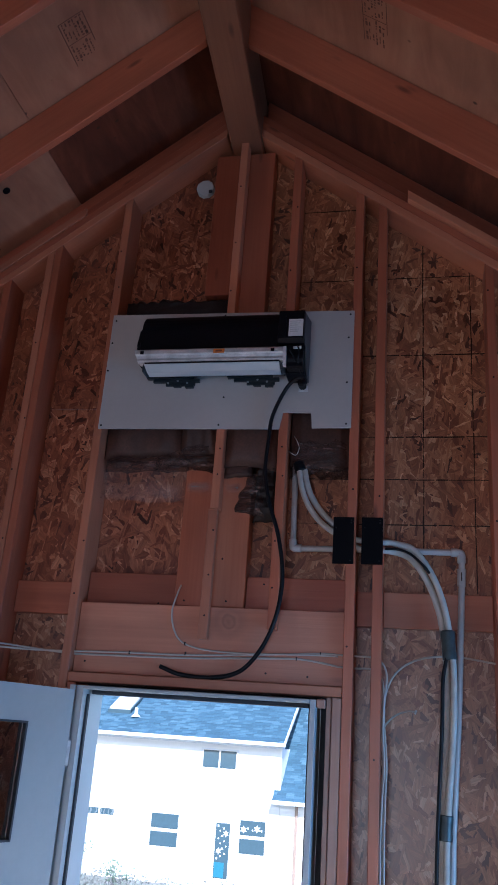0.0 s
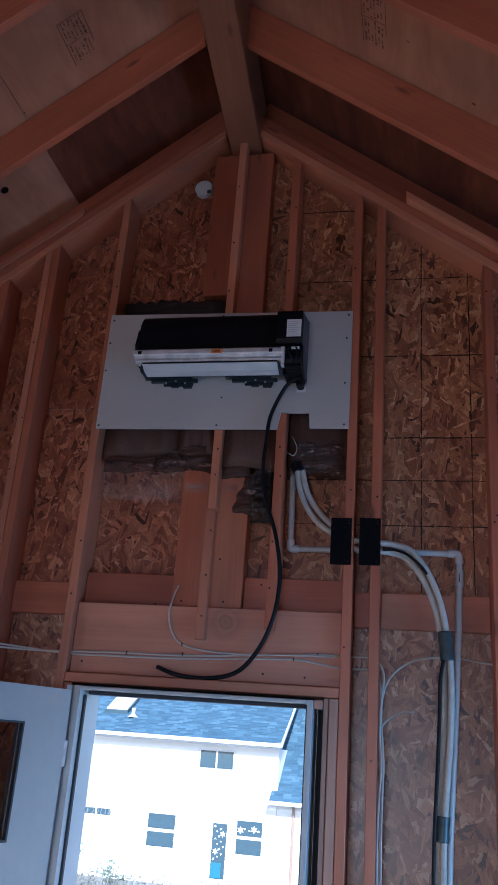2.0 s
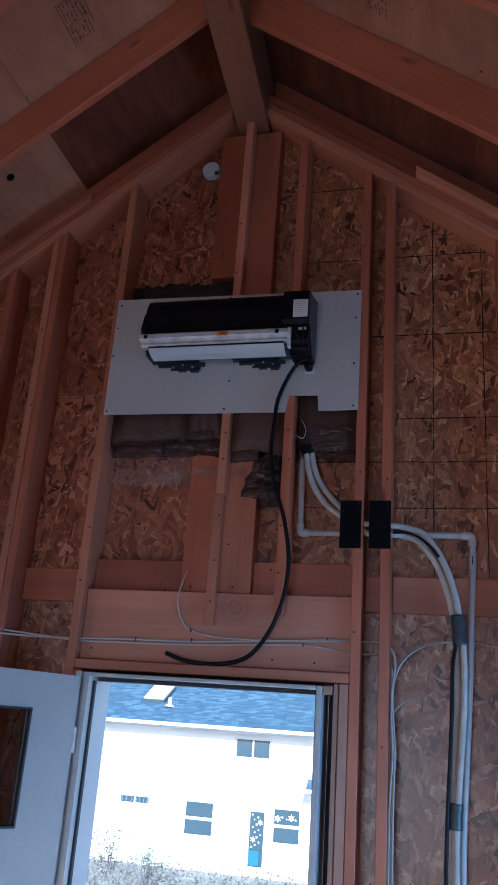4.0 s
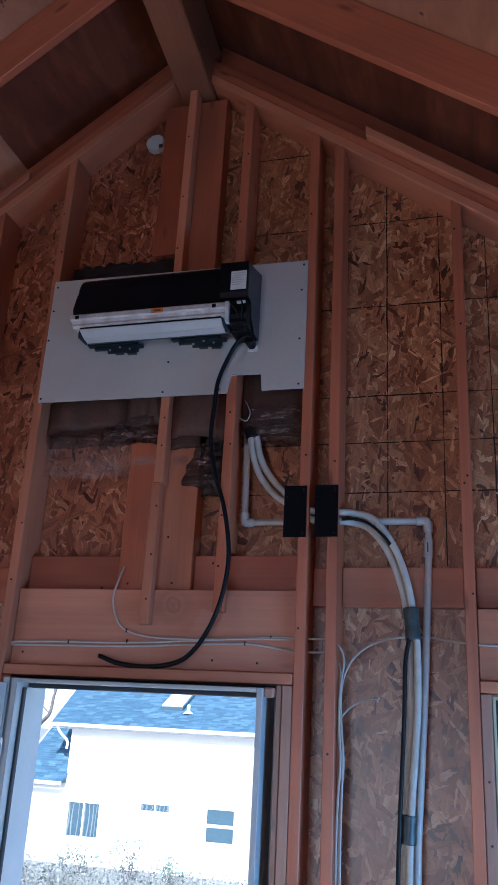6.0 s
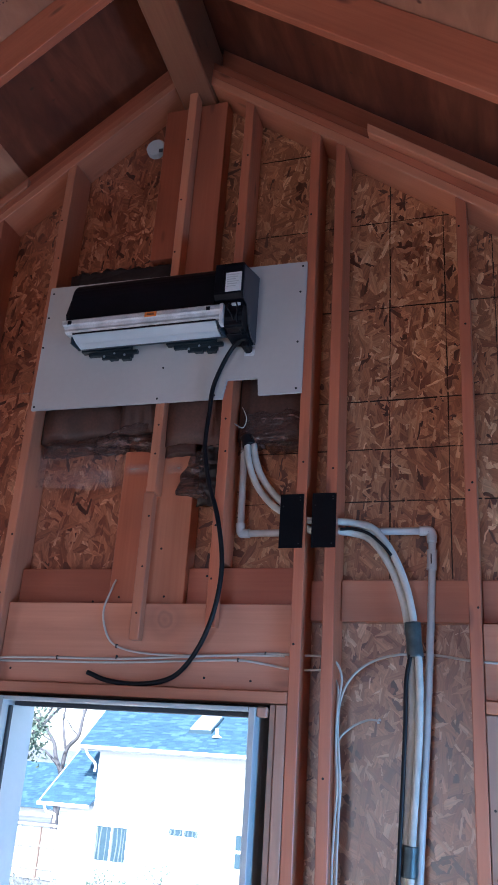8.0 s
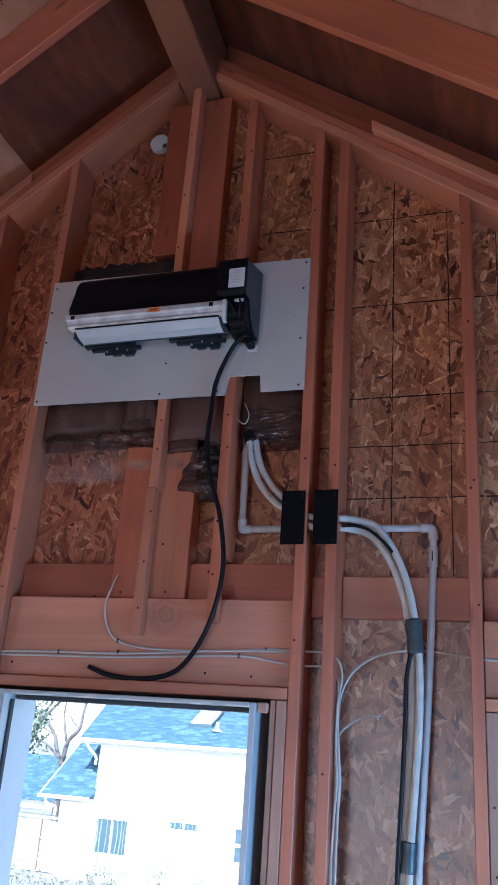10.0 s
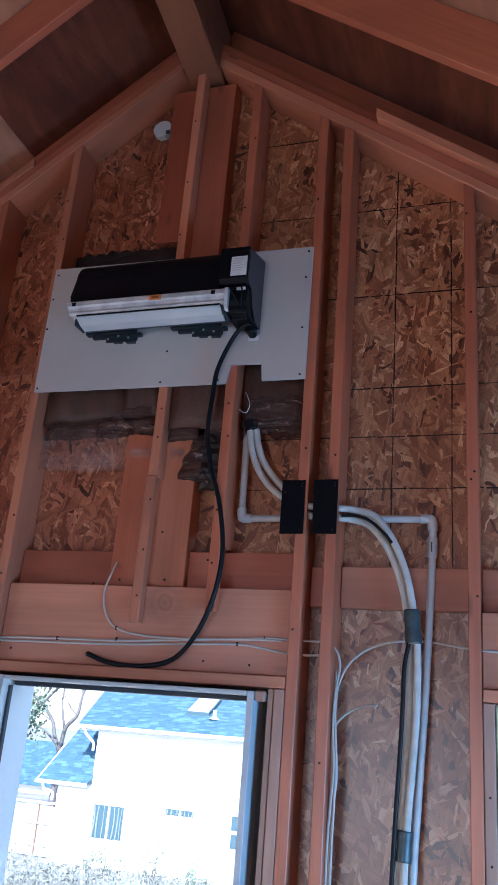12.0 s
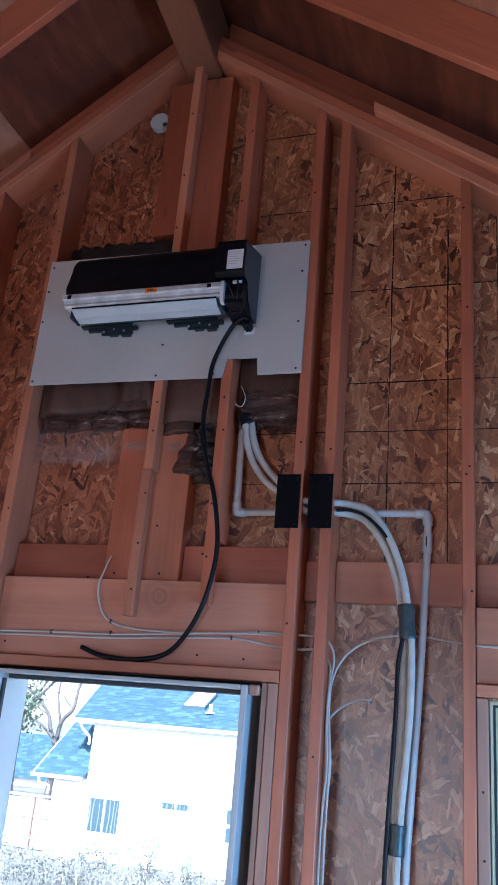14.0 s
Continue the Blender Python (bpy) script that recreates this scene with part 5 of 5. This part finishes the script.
for k in range(4):
    x = -18.5 - 1.8 * k
    fence_part("post", boxes((x - 0.055, x + 0.055, 33.28, 33.395, GZ, -1.40)), POST)
for z in (-1.32, -2.1, -2.9):
    fence_part("rail", boxes((-24.4, -17.65, 33.34, 33.39, z - 0.045, z + 0.045)), GUTTER if z > -1.5 else FENCE)


# trees and shrubs
def limb(bm, base, way, length, r, depth, rnd, tips):
    pts, p, d = [base], base.copy(), way.normalized()
    for k in range(4):
        d = (d + Vector((rnd.uniform(-1, 1), rnd.uniform(-1, 1), rnd.uniform(-0.4, 0.8))) * 0.20).normalized()
        p = p + d * length / 4
        pts.append(p.copy())
    tube(bm, spline(pts, 3), lambda t: r * (1 - 0.55 * t), 6)
    tips.append(p.copy())
    if depth:
        for k in range(3 if depth > 1 else 4):
            i = rnd.choice((2, 3, 4, 4))
            side = Vector((rnd.uniform(-1, 1), rnd.uniform(-1, 1), rnd.uniform(0.0, 0.9)))
            limb(bm, pts[i], d * 0.7 + side, length * rnd.uniform(0.55, 0.8), r * 0.5, depth - 1, rnd, tips)


def tree(x, y, height, seed, label, leaves=0, leaf_mat=LEAF, spread=0.5):
    rnd = random.Random(seed)
    t = thing("tree", label, "tree", "garden trees", at=(x, y, GZ))
    bm, tips = bmesh.new(), []
    limb(bm, Vector((0, 0, -0.05)), Vector((0, 0, 1)), height * 0.45, height * 0.022, 4, rnd, tips)
    part("trunk", bm, BARK, t, smooth=True)
    if leaves:
        bm = bmesh.new()
        for k in range(leaves):
            c = rnd.choice(tips) + Vector([rnd.gauss(0, spread) for _ in range(3)])
            if c.z < 0.4:
                c.z = 0.4 + rnd.random()
            a, b = Vector([rnd.gauss(0, 1) for _ in range(3)]).normalized() * 0.11, Vector([rnd.gauss(0, 1) for _ in range(3)]).normalized() * 0.08
            vs = [bm.verts.new(c + q) for q in (a, b, -a, -b)]
            bm.faces.new(vs)
        part("crown", bm, leaf_mat, t)
    return t


tree(-27.5, 46.0, 12.0, 9, "bare grey tree behind the white house")
bare = thing("tree", "bare grey tree with crooked limbs behind the white house", "tree", "garden trees", at=(-22.2, 41.0, GZ))
bm = bmesh.new()
tube(bm, spline([(0.1, 0, -0.05), (0.0, 0, 1.5), (0.06, 0, 2.8), (0, 0, 3.9)], 5), lambda t: 0.20 - 0.06 * t, 8)
part("trunk", bm, BARK, bare, smooth=True)
bare_rnd = random.Random(31)
for pts, r in ((((0, 0, 3.75), (-0.5, 0.1, 4.6), (-0.75, 0.2, 5.2), (-1.6, 0.2, 6.1), (-2.3, 0, 6.6), (-2.6, 0, 7.6)), 0.11), (((0, 0, 3.7), (0.22, -0.1, 4.9), (0.85, -0.2, 5.6), (0.95, -0.1, 6.6), (1.3, 0, 7.8)), 0.12),
        (((0.2, -0.1, 4.8), (-0.1, 0, 5.6), (-0.3, 0.1, 6.5), (-0.1, 0.1, 7.9)), 0.07), (((-0.1, 0, 4.0), (-1.0, 0, 4.7), (-1.9, 0, 5.1), (-2.8, 0, 5.9)), 0.07)):
    bm, twigs = bmesh.new(), []
    tube(bm, spline(pts, 6), lambda t: r * (1 - 0.5 * t), 7)
    for p in pts[2:]:
        limb(bm, Vector(p), Vector((bare_rnd.uniform(-1, 1), bare_rnd.uniform(-1, 1), 0.7)), 1.1, r * 0.35, 1, bare_rnd, twigs)
    part("limb", bm, BARK, bare, smooth=True)
tree(-23.7, 35.6, 8.2, 4, "leafy green tree beside the fence", 4200, LEAF, 0.36)


def thicket(name, label, x0, x1, y0, y1, count, h0, h1, mat, seed):
    """Weeds and twigs: thin stems with small leaves."""
    rnd = random.Random(seed)
    bm = bmesh.new()
    for k in range(count):
        x, y, h = rnd.uniform(x0, x1), rnd.uniform(y0, y1), rnd.uniform(h0, h1)
        lean = Vector((rnd.uniform(-0.3, 0.3), rnd.uniform(-0.3, 0.3), 1)) * h
        b = Vector((x, y, GZ - 0.02))
        w = Vector((0.012, 0.006, 0))
        v = [bm.verts.new(c) for c in (b - w, b + w, b + lean)]
        bm.faces.new(v)
        for q in range(5):
            c = b + lean * rnd.uniform(0.3, 1.0) + Vector((rnd.uniform(-0.12, 0.12), rnd.uniform(-0.12, 0.12), 0))
            a = Vector((rnd.uniform(-1, 1), rnd.uniform(-1, 1), rnd.uniform(-0.6, 1))) * 0.06
            e = Vector((rnd.uniform(-1, 1), rnd.uniform(-1, 1), rnd.uniform(-0.6, 1))) * 0.045
            bm.faces.new([bm.verts.new(c + o) for o in (a, e, -a, -e)])
    return tagged(part(name, bm, mat), label, "weeds", kind="stuff")


thicket("weeds", "dry grey-green weeds along the garden edge", -20, -2, 27.0, 31.0, 1500, 0.2, 0.75, DRY, 1)
thicket("weeds", "dry grey-green weeds along the garden edge", -20, -13.2, 25.0, 29.0, 500, 0.5, 1.0, DRY, 2)
for x, y, h, sd in ((-11.6, 29.5, 1.25, 11), (-9.9, 29.0, 0.9, 12), (-13.4, 29.5, 1.1, 13)):
    rnd = random.Random(sd)
    sh = thing("shrub", "sparse leafy shrub in front of the house", "shrub", "garden shrubs", at=(x, y, GZ))
    tips = []
    for k in range(5):
        bm = bmesh.new()
        limb(bm, Vector((rnd.uniform(-0.2, 0.2), 0, -0.03)), Vector((rnd.uniform(-0.7, 0.7), rnd.uniform(-0.4, 0.4), 1)), h * 0.6, 0.018, 2, rnd, tips)
        part("stem", bm, BARK, sh)
    bm = bmesh.new()
    for k in range(170):
        c = rnd.choice(tips) + Vector([rnd.gauss(0, 0.10) for _ in range(3)])
        c.z = max(c.z, 0.1)
        a, e = Vector([rnd.gauss(0, 1) for _ in range(3)]).normalized() * 0.055, Vector([rnd.gauss(0, 1) for _ in range(3)]).normalized() * 0.04
        bm.faces.new([bm.verts.new(c + o) for o in (a, e, -a, -e)])
    part("foliage", bm, LEAF, sh)
